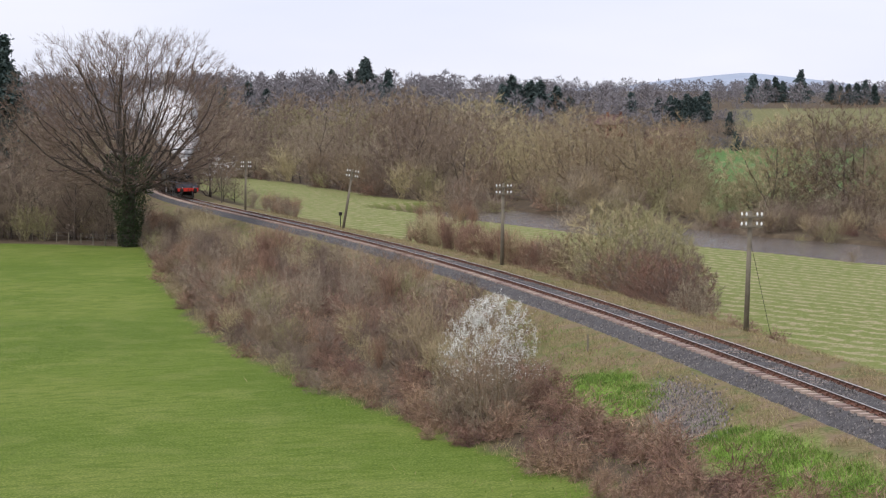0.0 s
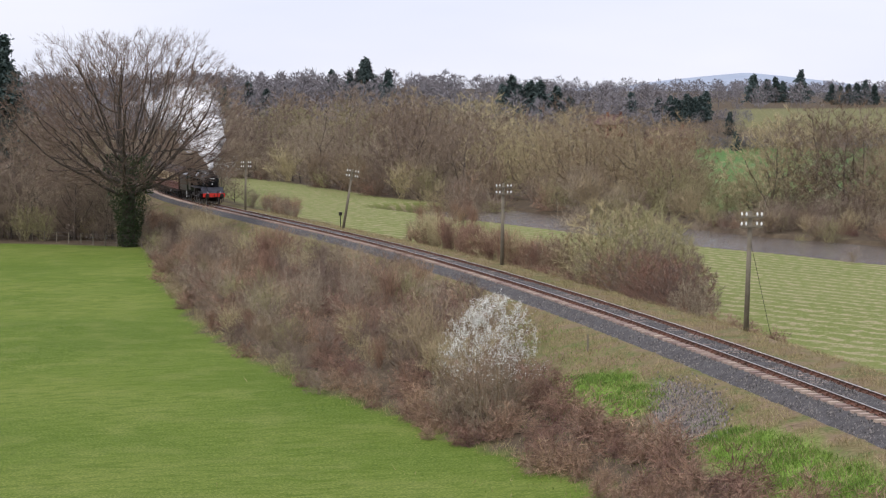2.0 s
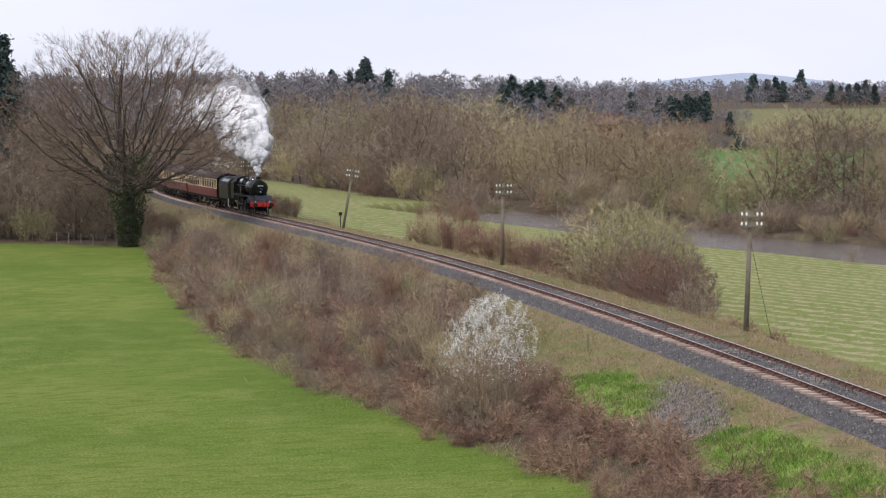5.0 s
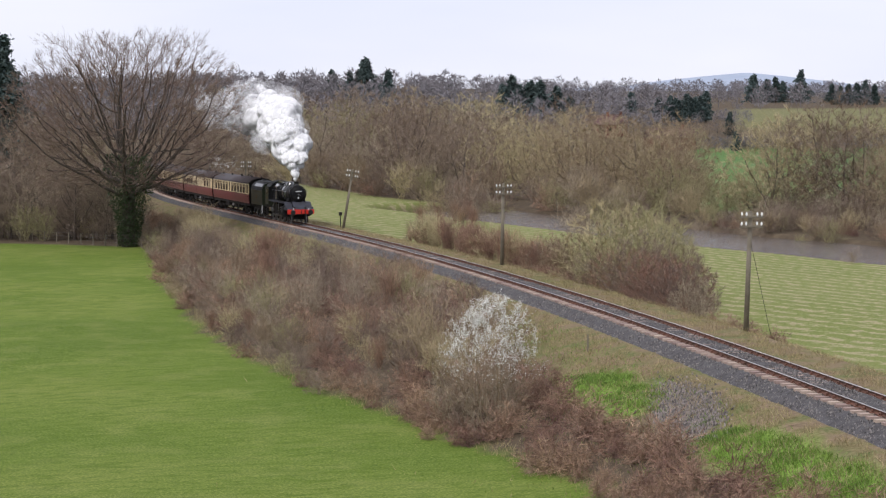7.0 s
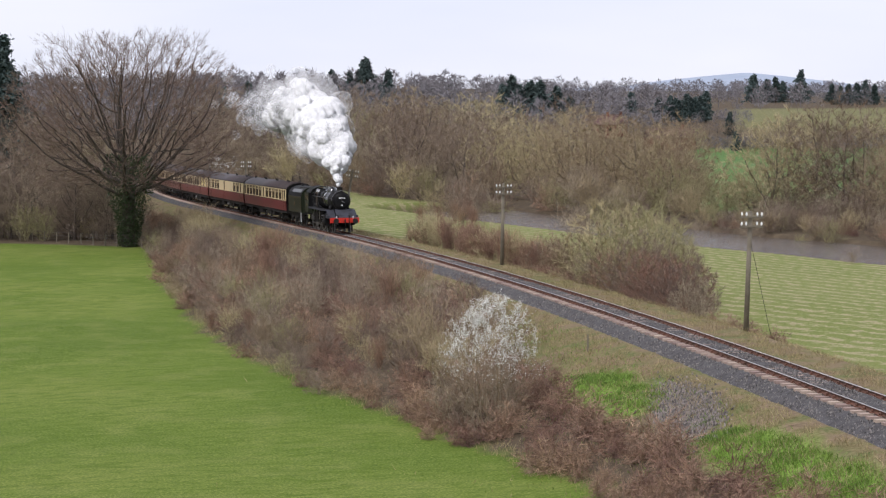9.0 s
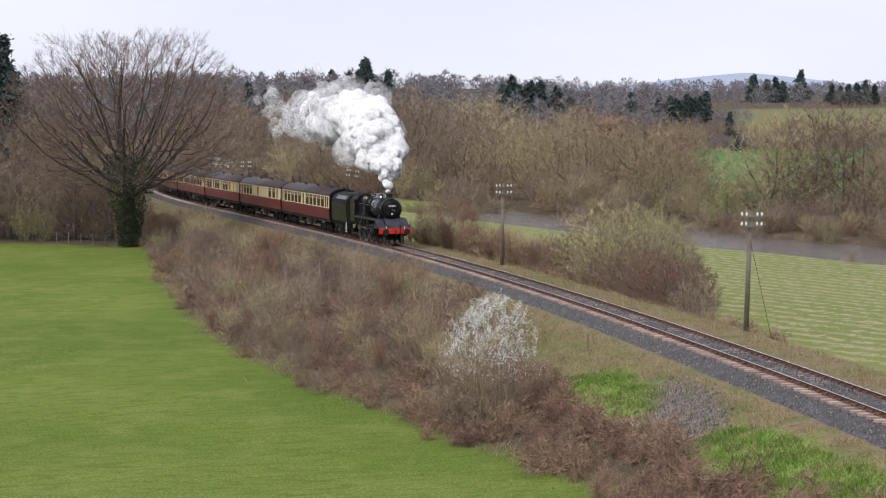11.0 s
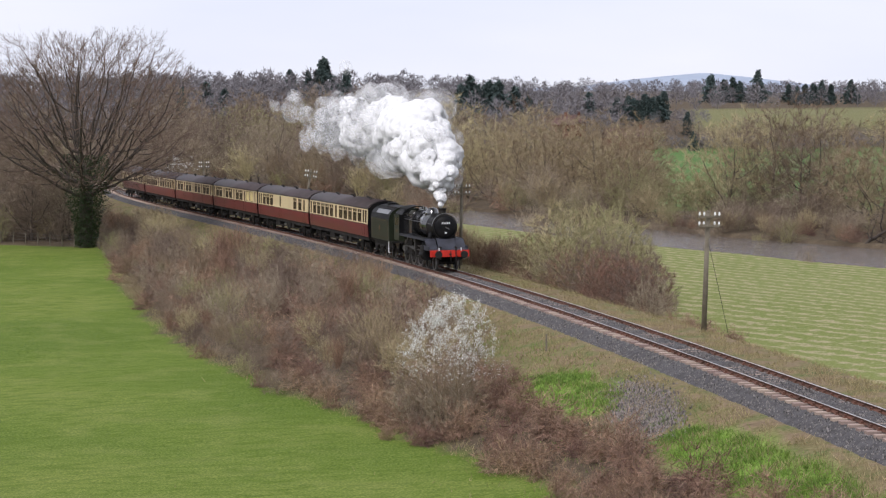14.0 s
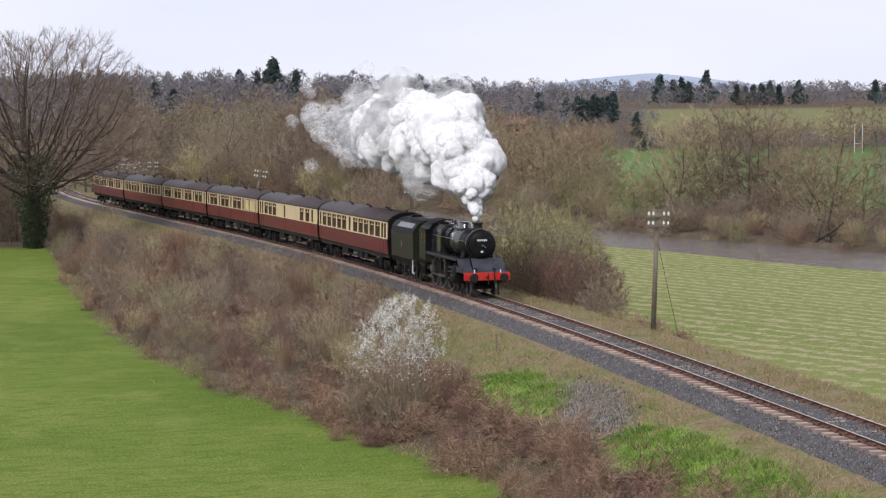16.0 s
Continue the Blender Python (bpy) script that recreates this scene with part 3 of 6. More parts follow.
# ---- plants ----
def grow(seed, height, width, trunk=0.25, stems=1, mains=6, levels=3, kids=5, twigs=10, twig_len=0.8, twig_w=0.03, r0=0.25,
         up=0.12, splay=0.8, wobble=0.22, droop=0.0, low=0.15):
    """Limbs (as tube ends and radii) and twigs of a bare tree or shrub, grown from its base and fitted to height and width."""
    rng = np.random.default_rng(seed)
    segs, tips = [], []

    def bend(d, angle):
        a = rng.normal(size=3)
        a -= d * (a @ d)
        a /= np.linalg.norm(a)
        return d * math.cos(angle) + a * math.sin(angle)

    def limb(p, d, length, r, level):
        n = 4 if level < levels else 3
        pts = [p]
        for k in range(n):
            d = d + rng.normal(size=3) * wobble * (0.6 if level == 0 else 1) + np.array((0, 0, up - droop * level))
            d /= np.linalg.norm(d)
            q = p + d * length / n
            ra, rb = r * (1 - 0.45 * k / n), r * (1 - 0.45 * (k + 1) / n)
            segs.append((p, q, ra, rb, level))
            p = q
            pts.append(p)
            if level < levels and (level > 0 or k >= n - 2):
                for _ in range(max(1, round(kids / n * rng.uniform(0.6, 1.5)))):
                    limb(p, bend(d, rng.uniform(0.5, 1.1) * splay), length * rng.uniform(0.5, 0.75), rb * rng.uniform(0.4, 0.6), level + 1)
        if level >= levels:
            for _ in range(twigs):
                a = pts[rng.integers(1, len(pts))]
                t = bend(d, rng.uniform(0.1, 1.1))
                tips.append((a, a + (t + np.array((0, 0, up))) * twig_len * rng.uniform(0.4, 1.3)))
        else:
            limb(p, bend(d, 0.25), length * 0.7, r * 0.5, level + 1)

    for i in range(stems):
        foot = np.array((rng.normal() * 0.06, rng.normal() * 0.06, 0)) * height * (stems > 1)
        d = np.array((rng.normal() * 0.25, rng.normal() * 0.25, 1.0)) if stems > 1 else np.array((0.03, 0.02, 1.0))
        d /= np.linalg.norm(d)
        if stems > 1:
            limb(foot, d, height * 0.45, r0 * rng.uniform(0.6, 1), 1)
        else:
            top = foot + d * height * trunk
            segs.append((foot - d * 0.3, foot + d * height * trunk * 0.15, r0 * 1.5, r0 * 1.1, 0))
            segs.append((foot + d * height * trunk * 0.15, top, r0 * 1.1, r0 * 0.85, 0))
            for k in range(mains):
                a = (k + rng.uniform(-0.3, 0.3)) * 2 * math.pi / mains
                el = rng.uniform(low, 1.1) if k else 1.4
                limb(top - d * height * trunk * rng.uniform(0, 0.35), np.array((math.cos(a) * math.cos(el), math.sin(a) * math.cos(el), math.sin(el))),
                     height * (1 - trunk) * rng.uniform(0.4, 0.52), r0 * rng.uniform(0.4, 0.6), 1)
    p0, p1 = np.array([s[0] for s in segs]), np.array([s[1] for s in segs])
    ra, rb, lv = (np.array([s[k] for s in segs]) for k in (2, 3, 4))
    t0, t1 = np.array([t[0] for t in tips]), np.array([t[1] for t in tips])
    k = height * 1.06 / max(np.percentile(t1[:, 2], 99), 1e-3)
    mid, rad = np.array((0, 0, 0.52 * height)), np.array((width / 2, width / 2, 0.5 * height))

    def into(p):
        d = (p * k - mid) / rad
        rho = np.linalg.norm(d, axis=1, keepdims=True) + 1e-9
        knob = 1 + 0.13 * np.sin(d[:, :1] / rho * 4 + seed) * np.sin(d[:, 1:2] / rho * 4.3 + 2 * seed) + 0.06 * np.sin(d[:, 2:] / rho * 7 + seed)
        rho2 = np.where(rho > 0.7, 0.7 + 0.34 * np.tanh((rho - 0.7) / 0.34), rho)
        return mid + d / rho * rho2 * knob * rad

    tw = (t1 - t0) * k
    t0 = into(t0)
    t1 = t0 + tw
    keep = lv > 0
    p0, p1 = np.where(keep[:, None], into(p0), p0), np.where(keep[:, None], into(p1), p1)
    t1[:, 2] = np.maximum(t1[:, 2], 0.02)
    return p0, p1, ra, rb, lv, t0, t1, np.full(len(t0), twig_w) * rng.uniform(0.6, 1.3, len(t0)), rng


def form(seed, height, width, clear=0.2, stems=1, points=420, step=0.55, kill=0.9, twigs=9, twig_len=0.8, twig_w=0.04, tip=0.016,
         up=0.3, shell=0.5, squat=0.4, spread_foot=0.0, wander=0.12, girth=0.48, sprays=0, spray_len=1.2):
    """Limbs and twigs of a bare tree or shrub whose branches fork towards the open room of a knobbly egg-shaped crown."""
    rng = np.random.default_rng(seed)
    d = rng.normal(size=(points, 3))
    d /= np.linalg.norm(d, axis=1, keepdims=True)
    ph = rng.uniform(0, 6.28, 4)
    knob = 1 + 0.15 * np.sin(3.1 * d[:, 0] + ph[0]) * np.sin(3.4 * d[:, 1] + ph[1]) + 0.10 * np.sin(6 * d[:, 0] + 5 * d[:, 2] + ph[2]) * np.sin(5.5 * d[:, 1] + ph[3])
    rho = rng.uniform(0.02, 1, points) ** shell * knob
    low = height * clear
    mid = low + (height - low) * squat
    room = np.stack([d[:, 0] * rho * width / 2, d[:, 1] * rho * width / 2, mid + d[:, 2] * rho * np.where(d[:, 2] > 0, height - mid, mid - low)], 1)
    room = room[room[:, 2] > 0.15]
    pos, parent = [], []
    for k in range(stems):
        a = 2 * math.pi * (k + rng.uniform(-.3, .3)) / stems
        foot = np.array((math.cos(a), math.sin(a), 0)) * spread_foot * rng.uniform(0.3, 1) * (stems > 1)
        out = np.array((math.cos(a), math.sin(a), 0)) * 0.25 * (stems > 1)
        last = -1
        for h in np.arange(-0.25, max(low + 0.2 * step, 0.3), step * 0.6):
            pos.append(foot + out * h + np.array((0, 0, h)) + rng.normal(size=3) * 0.03 * step)
            parent.append(last)
            last = len(pos) - 1
    pos, parent = np.array(pos), np.array(parent)
    near, who, kids = np.full(len(room), 1e9), np.zeros(len(room), int), np.zeros(len(pos), int)
    done = 0
    for _ in range(150):
        new_nodes = pos[done:]
        dist = np.linalg.norm(room[:, None] - new_nodes[None], axis=2)
        j = np.argmin(dist, 1)
        m = dist[np.arange(len(room)), j]
        closer = m < near
        near[closer], who[closer] = m[closer], j[closer] + done
        done = len(pos)
        live = (near > kill) & (kids[who] < 4)
        if not live.any():
            break
        pull = np.zeros((len(pos), 3))
        w = room[live] - pos[who[live]]
        np.add.at(pull, who[live], w / np.linalg.norm(w, axis=1, keepdims=True))
        grows = np.flatnonzero(np.abs(pull).sum(1) > 1e-6)
        g = pull[grows] / (np.linalg.norm(pull[grows], axis=1, keepdims=True) + 1e-9) + rng.normal(size=(len(grows), 3)) * wander
        g /= np.linalg.norm(g, axis=1, keepdims=True)
        pos = np.concatenate([pos, pos[grows] + g * step])
        parent = np.concatenate([parent, grows])
        kids[grows] += 1
        kids = np.concatenate([kids, np.zeros(len(grows), int)])
    area = np.where(kids == 0, 1.0, 0.0)
    for i in range(len(pos) - 1, -1, -1):
        if parent[i] >= 0:
            area[parent[i]] += max(area[i], 1.0)
    r = tip * np.maximum(area, 1) ** girth
    seg = np.flatnonzero(parent >= 0)
    p0, p1 = pos[parent[seg]], pos[seg]
    rb = r[seg]
    ra = np.minimum(r[parent[seg]], rb * 1.3)
    foot_flare = p0[:, 2] < 0.06 * height
    ra = np.where(foot_flare & (stems == 1), ra * 1.25, ra)
    lv = np.where(rb > 3.2 * tip, 1, np.where(rb > 1.7 * tip, 2, 3))
    thin = np.flatnonzero(rb < 2.2 * tip)
    if sprays:   # straight side shoots carry the outer twigs
        thin = thin[np.linalg.norm((p1[thin] - np.array((0, 0, mid))) / np.array((width / 2, width / 2, height - mid)), axis=1) > 0.55]
        pick = np.repeat(thin, sprays)
        a0 = p0[pick] + (p1 - p0)[pick] * rng.uniform(0, 1, (len(pick), 1))
        away = a0 - np.array((0, 0, mid * 0.6))
        away /= np.linalg.norm(away, axis=1, keepdims=True) + 1e-9
        away = away * 0.8 + (p1 - p0)[pick] / step * 0.4 + rng.normal(size=away.shape) * 0.38 + np.array((0, 0, up))
        away /= np.linalg.norm(away, axis=1, keepdims=True)
        a1 = a0 + away * (spray_len * rng.uniform(0.4, 1.2, (len(pick), 1)))
        p0, p1 = np.concatenate([p0, a0]), np.concatenate([p1, a1])
        ra, rb = np.concatenate([ra, np.full(len(pick), tip)]), np.concatenate([rb, np.full(len(pick), tip * 0.7)])
        lv = np.concatenate([lv, np.full(len(pick), 3)])
        thin = np.arange(len(p0) - len(pick), len(p0))
    pick = np.repeat(thin, twigs)
    f = rng.uniform(0, 1, (len(pick), 1))
    t0 = p0[pick] + (p1 - p0)[pick] * f
    way = (p1 - p0)[pick]
    way /= np.linalg.norm(way, axis=1, keepdims=True) + 1e-9
    outward = t0 - np.array((0, 0, mid))
    outward /= np.linalg.norm(outward, axis=1, keepdims=True) + 1e-9
    way = way * 0.7 + outward * 0.45 + rng.normal(size=way.shape) * 0.42 + np.array((0, 0, up))
    way /= np.linalg.norm(way, axis=1, keepdims=True)
    t1 = t0 + way * (twig_len * rng.uniform(0.35, 1.25, (len(pick), 1)))
    t1[:, 2] = np.maximum(t1[:, 2], 0.03)
    return p0, p1, ra, rb, lv, t0, t1, twig_w * rng.uniform(0.6, 1.3, len(pick)), rng


def plant(name, label, category, grown, bark, twig, group="", trunk_name="trunk", crown_name="crown", leaf=None):
    """A tree or shrub: trunk with its limbs, and a crown of fine branches and twigs."""
    p0, p1, ra, rb, lv, t0, t1, tw, rng = grown
    root = tagged(new(name), label, category, group)
    thick = lv <= max(1, lv.max() - 2)
    stem_sides = 6 if ra.max() > 0.06 else 3
    v, f = tubes(p0[thick], p1[thick], ra[thick], rb[thick], stem_sides)
    vs, fs = [], []
    if stem_sides == 6:
        part_np(trunk_name, v, f, bark, root, smooth=True)
    else:
        vs.append(v)
        fs.append(f)
    if (~thick).any():
        if ra.max() < 0.06:
            d = p1[~thick] - p0[~thick]
            w = np.cross(d, rng.normal(size=d.shape))
            w *= (np.maximum(ra[~thick], 0.007) / (np.linalg.norm(w, axis=1) + 1e-9))[:, None]
            v = np.stack([p0[~thick] - w, p0[~thick] + w, p1[~thick] + w * .7, p1[~thick] - w * .7], 1).reshape(-1, 3)
            fs.append(np.arange(len(v)).reshape(-1, 4) + sum(len(q) for q in vs))
            vs.append(v)
        else:
            last = ~thick & (lv == lv.max())
            mid = ~thick & ~last
            if mid.any():
                v, f = tubes(p0[mid], p1[mid], np.maximum(ra[mid], 0.014), np.maximum(rb[mid], 0.012), 3)
                vs.append(v)
                fs.append(f)
            d = p1[last] - p0[last]
            w = np.cross(d, rng.normal(size=d.shape))
            w *= (np.maximum(ra[last] * 0.65, 0.010) / (np.linalg.norm(w, axis=1) + 1e-9))[:, None]
            v = np.stack([p0[last] - w, p0[last] + w, p1[last] + w * .7, p1[last] - w * .7], 1).reshape(-1, 3)
            fs.append(np.arange(len(v)).reshape(-1, 4) + sum(len(q) for q in vs))
            vs.append(v)
    v2, f2 = slivers(t0, t1, tw, rng)
    base = sum(len(q) for q in vs)
    part_np(crown_name, np.concatenate(vs + [v2]), fs + [f2 + base], twig, root)
    if leaf:
        name2, material, count, size, low = leaf
        pick = rng.integers(0, len(t0), count)
        p = t0[pick] + (t1 - t0)[pick] * rng.uniform(0.1, 1, (count, 1)) + rng.normal(size=(count, 3)) * size * 0.8
        share = np.clip((p[:, 2] / t1[:, 2].max() - low) / (0.9 - low), 0, 1)
        p = p[rng.random(len(p)) < share * (0.6 + 0.4 * (ripple(p[:, 0] * 3, p[:, 2] * 3 + p[:, 1] * 2, 1.1, 2) > -0.25))]
        part_np(name2, *flecks(p, size * rng.uniform(0.6, 1.4, len(p)), rng), material, root)
    return root


def place(src, spots, seed, scale=(0.85, 1.15), sink=0.05):
    """Copies of plants at spots (x, y, size), resting on the ground; the first of each kind is moved there itself."""
    rng = np.random.default_rng(seed)
    z = ground_z([s[0] for s in spots], [s[1] for s in spots])
    for i, ((x, y, size), zz) in enumerate(zip(spots, z)):
        m = pose(x, y, zz - sink, rng.normal() * 2, rng.normal() * 2, rng.uniform(0, 360))
        k = size * rng.uniform(*scale)
        s = src[i if i < len(src) else rng.integers(0, len(src))]
        if s.get("set"):
            ob = copy_thing(s, m)
        else:
            ob, s["set"] = s, 1
            ob.matrix_basis = m
        ob.scale = (k * rng.uniform(0.92, 1.1), k * rng.uniform(0.92, 1.1), k)


def seen(px, depth):
    """Plan position of a bearing (on a scale of 1568 across the first view) at a depth."""
    return (px - 784) / 3364.5 * depth, depth


def along(s, q):
    p = line_at(s, q)
    return float(p[0]), float(p[1])


def build_oak():
    g = form(39, 22.4, 22.4, clear=0.22, points=8000, step=0.5, kill=0.5, twigs=4, twig_len=0.55, twig_w=0.026, tip=0.015, up=0.14, shell=0.4, squat=0.42, wander=0.09, girth=0.49, sprays=2, spray_len=1.0)
    oak = plant("oak_tree", "large bare oak with wide crown and ivy-clad trunk", "tree", g, BARK_DARK, TWIG_OAK)
    rng = np.random.default_rng(3)
    n = 7500
    h = rng.uniform(0.2, 9.5, n)
    a = rng.uniform(0, 2 * np.pi, n)
    r = 0.65 + rng.uniform(0, 0.8, n) * np.interp(h, [0, 2, 5, 7.5, 9.5], [0.6, 0.8, 1.9, 2.2, 1.2])
    p = np.stack([np.cos(a) * r + np.clip(h - 4, 0, 9) * 0.35 * np.sign(np.cos(a)), np.sin(a) * r, h], 1)
    part_np("ivy", *flecks(p, rng.uniform(0.14, 0.32, n), rng), IVY, oak, "dark evergreen ivy")
    x, y = seen(228, 193)
    oak.matrix_basis = pose(x, y, ground_z(x, y)[0] - 0.1, 0, 0, 120)


def build_trees():
    willow = [plant("willow_tree", "bare olive-brown willow on the river bank", "tree",
                    form(10 + k, 13.4, 15, clear=0.04, points=1000, step=0.65, kill=0.55, twigs=9, twig_len=1.05, twig_w=0.033, tip=0.012, up=0.35, squat=0.36),
                    BARK, TWIG_OLIVE, "river bank trees") for k in range(3)]
    alder = [plant("alder_tree", "bare grey-brown alder in the river wood", "tree",
                   form(20 + k, 13.6, 12.5, clear=0.07, points=700, step=0.7, kill=0.6, twigs=8, twig_len=1.05, twig_w=0.035, tip=0.012, up=0.3, squat=0.42),
                   BARK, TWIG_BROWN, "river bank trees") for k in range(3)]
    budding = [plant("budding_tree", "tree in pale green spring bud", "tree",
                     form(30 + k, 13.4, 12.5, clear=0.06, points=800, step=0.65, kill=0.55, twigs=9, twig_len=0.95, twig_w=0.042, tip=0.012, up=0.25, squat=0.42),
                     BARK, TWIG_GREEN, "river bank trees") for k in range(2)]
    rng = np.random.default_rng(77)
    far = [plant("field_tree", "bare round-headed tree in the middle distance", "tree",
                 form(40 + k, 13, 12.5, clear=0.13, points=360, step=0.95, kill=0.8, twigs=9, twig_len=1.0, twig_w=0.07, tip=0.018, up=0.25, squat=0.45),
                 BARK, m, "trees beyond the river") for k, m in enumerate((TWIG_BROWN, TWIG_GREEN, TWIG_OLIVE, TWIG_BROWN))]
    w, a, b, e = [], [], [], []
    # belt behind the meadow, from the oak to the river
    for px, d, size in [(395, 385, 1), (425, 372, .95), (452, 380, 1.1), (480, 372, 1.0), (512, 360, 1.05), (545, 350, .95), (575, 335, 1.1), (607, 322, 1.05), (640, 312, 1.0),
                        (672, 304, 1.05), (705, 298, 1.1), (742, 292, 1.08), (780, 286, 1.0), (815, 284, 1.05)]:
        a.append((*seen(px + rng.normal() * 6, d), size))
        (b if rng.random() < 0.3 else a).append((*seen(px + rng.normal() * 14, d + 28 + rng.uniform(-8, 8)), size * 1.05))
    for px, d, size in [(700, 318, 1.1), (760, 312, 1.12), (830, 305, 1.15), (870, 296, 1.1), (905, 300, 1.05), (945, 292, 1.05), (985, 288, .98), (1010, 279, 1.15), (1050, 272, 1.1), (1090, 268, 1.12),
                        (1130, 262, 1.1), (1165, 258, .98), (1205, 262, 1.05), (1195, 250, 0.8), (870, 330, 1.1), (940, 335, 1.1), (1010, 320, 1.15), (1080, 318, 1.15), (1150, 315, 1.15), (1205, 318, 1.05)]:
        w.append((*seen(px + rng.normal() * 5, d), size))
    # willows on the far bank downstream
    for px, d, size in [(1362, 230, .95), (1398, 236, 1.1), (1440, 230, 1.15), (1492, 228, 1.2), (1530, 224, 1.1), (1560, 228, .9), (1600, 216, 1.0), (1640, 210, 1.15), (1700, 206, .8), (1790, 205, 1.0), (1830, 195, 1.0)]:
        (w if rng.random() < 0.6 else a).append((*seen(px, d), size))
    # low green willows at the water's edge, before the sown field
    for px, d, size in [(1185, 246, .5), (1212, 240, .45), (1238, 238, .5), (1262, 236, .42), (1288, 234, .45), (1312, 232, .4), (1335, 230, .45), (868, 262, .3), (985, 256, .36), (1002, 255, .32), (1150, 250, .4), (1045, 254, .35)]:
        b.append((*seen(px, d), size))
    # second belt and round field trees
    for k in range(46):
        px, d = rng.uniform(370, 1010), rng.uniform(410, 540)
        e.append((*seen(px, d), rng.uniform(0.9, 1.25)))
    for px, d, size in [(1352, 640, .9), (1376, 632, 1.1), (1398, 640, 1.15), (1420, 634, 1.2), (1445, 640, 1.1), (1468, 632, 1.05), (1518, 628, 1.05), (1536, 634, 1.1), (1560, 630, 1.0), (1640, 626, 1.1), (1662, 630, 1.15),
                        (1700, 640, 1.1), (1725, 632, 1.2), (1340, 655, .7), (1290, 690, .55), (1270, 700, .5), (1310, 690, .5), (1255, 690, .6), (1232, 640, .7), (1300, 650, .35), (1318, 652, .35), (1280, 652, .35)]:
        e.append((*seen(px, d), size))
    # wood to the west of the oak
    for k in range(24):
        px, d = rng.uniform(-190, 200), rng.uniform(203, 222)
        a.append((*seen(px, d), rng.uniform(0.55, 0.85)))
    for k in range(14):
        px, d = rng.uniform(-190, 130), rng.uniform(224, 250)
        a.append((*seen(px, d), rng.uniform(1.05, 1.3)))
    a += [(*seen(372, 272), 1.15), (*seen(350, 300), 1.2), (*seen(318, 285), 1.0)]
    for px, d, size in [(-60, 235, 1.0), (20, 240, 1.0), (70, 232, .95), (130, 228, 0.9), (180, 236, .95), (255, 262, .8), (300, 300, .9), (345, 330, 1), (375, 345, .95), (330, 285, 0.75), (372, 290, .5), (395, 262, .42), (415, 268, .42)]:
        a.append((*seen(px, d), size))
    place(willow, w, 1, scale=(0.74, 1.0))
    place(alder, a, 2, scale=(0.78, 1.08))
    place(budding, b, 3)
    place(far, e, 4)


def conifer(seed, height, width, slim=False, fine=1):
    rng = np.random.default_rng(seed)
    root = tagged(new("cypress_tree" if slim else "pine_tree"), "slim dark green cypress" if slim else "dark green evergreen conifer on the far slope", "tree", "conifers")
    v, f = tubes(np.array([(0, 0, -0.3)]), np.array([(0, 0, height * 0.97)]), np.array([width * 0.05]), np.array([0.03]), 7)
    part_np("trunk", v, f, BARK, root)
    ps, ds = [], []
    for k in range((110 if not slim else 80) * fine):
        h = rng.uniform(0.08, 0.98)
        a = rng.uniform(0, 2 * np.pi)
        shape = (1 - h) ** 0.75 * (0.75 + 0.25 * math.sin(k * 2.3)) + 0.05 if not slim else 0.8 * math.sin(min(1, (1 - h) * 2.2 + 0.1) * 1.57)
        reach = width / 2 * shape * rng.uniform(0.7, 1.2)
        t = rng.uniform(0.1, 1, 26) ** 0.6
        p = np.stack([np.cos(a) * reach * t, np.sin(a) * reach * t, h * height - reach * 0.25 * t ** 2 * (not slim) + rng.normal(size=26) * 0.2], 1) + rng.normal(size=(26, 3)) * 0.22
        ps.append(p)
    p = np.concatenate(ps)
    part_np("crown", *flecks(p, rng.uniform(0.6, 1.3, len(p)) * height / 12 / fine ** 0.8, rng, 0.3), NEEDLE, root)
    return root


def build_conifers():
    tall = [conifer(50 + k, 13, 10 + k * 1.8) for k in range(3)]
    slim = [conifer(60, 9, 4.0, True)]
    spots = [(*seen(px, d), s) for px, d, s in [(618, 800, 1.0), (650, 790, 1.2), (634, 810, .9), (687, 770, 1.1), (592, 820, .9), (890, 700, 1.15), (903, 705, 1.2), (917, 700, 1.2), (931, 708, 1.15), (943, 702, 1.2), (958, 690, 1.4), (985, 700, 1.15), (1010, 705, .9), (1030, 710, .8),
                                                (1330, 1150, 1.4), (1355, 1160, 1.25), (1415, 1150, 1.5), (1385, 1180, 1.2), (1372, 1160, 1.15), (1470, 1080, .85), (1485, 1075, .9), (1500, 1080, .95), (1515, 1070, .9), (1530, 1075, 1.0), (1545, 1072, .9), (1582, 1090, 1.0), (1720, 1090, 1.0), (1740, 1100, .9),
                                                (500, 590, .7), (440, 640, 1.0), (400, 650, .9), (470, 650, .9), (1290, 700, .6), (1302, 640, .55), (-130, 240, 1.5)]]
    place(tall, spots, 5)
    place([conifer(70, 21, 12, fine=4)], [(*seen(6, 238), 1.12), (*seen(-62, 246), 1.0)], 7, scale=(1, 1))
    place(slim, [(*seen(px, d), s) for px, d, s in [(1117, 760, 1.35)] + [(px, 760, 2 * rng_s) for px, rng_s in zip(range(1158, 1250, 9), (.45, .5, .48, .52, .47, .5, .55, .5, .62, .55, .6))]], 6)


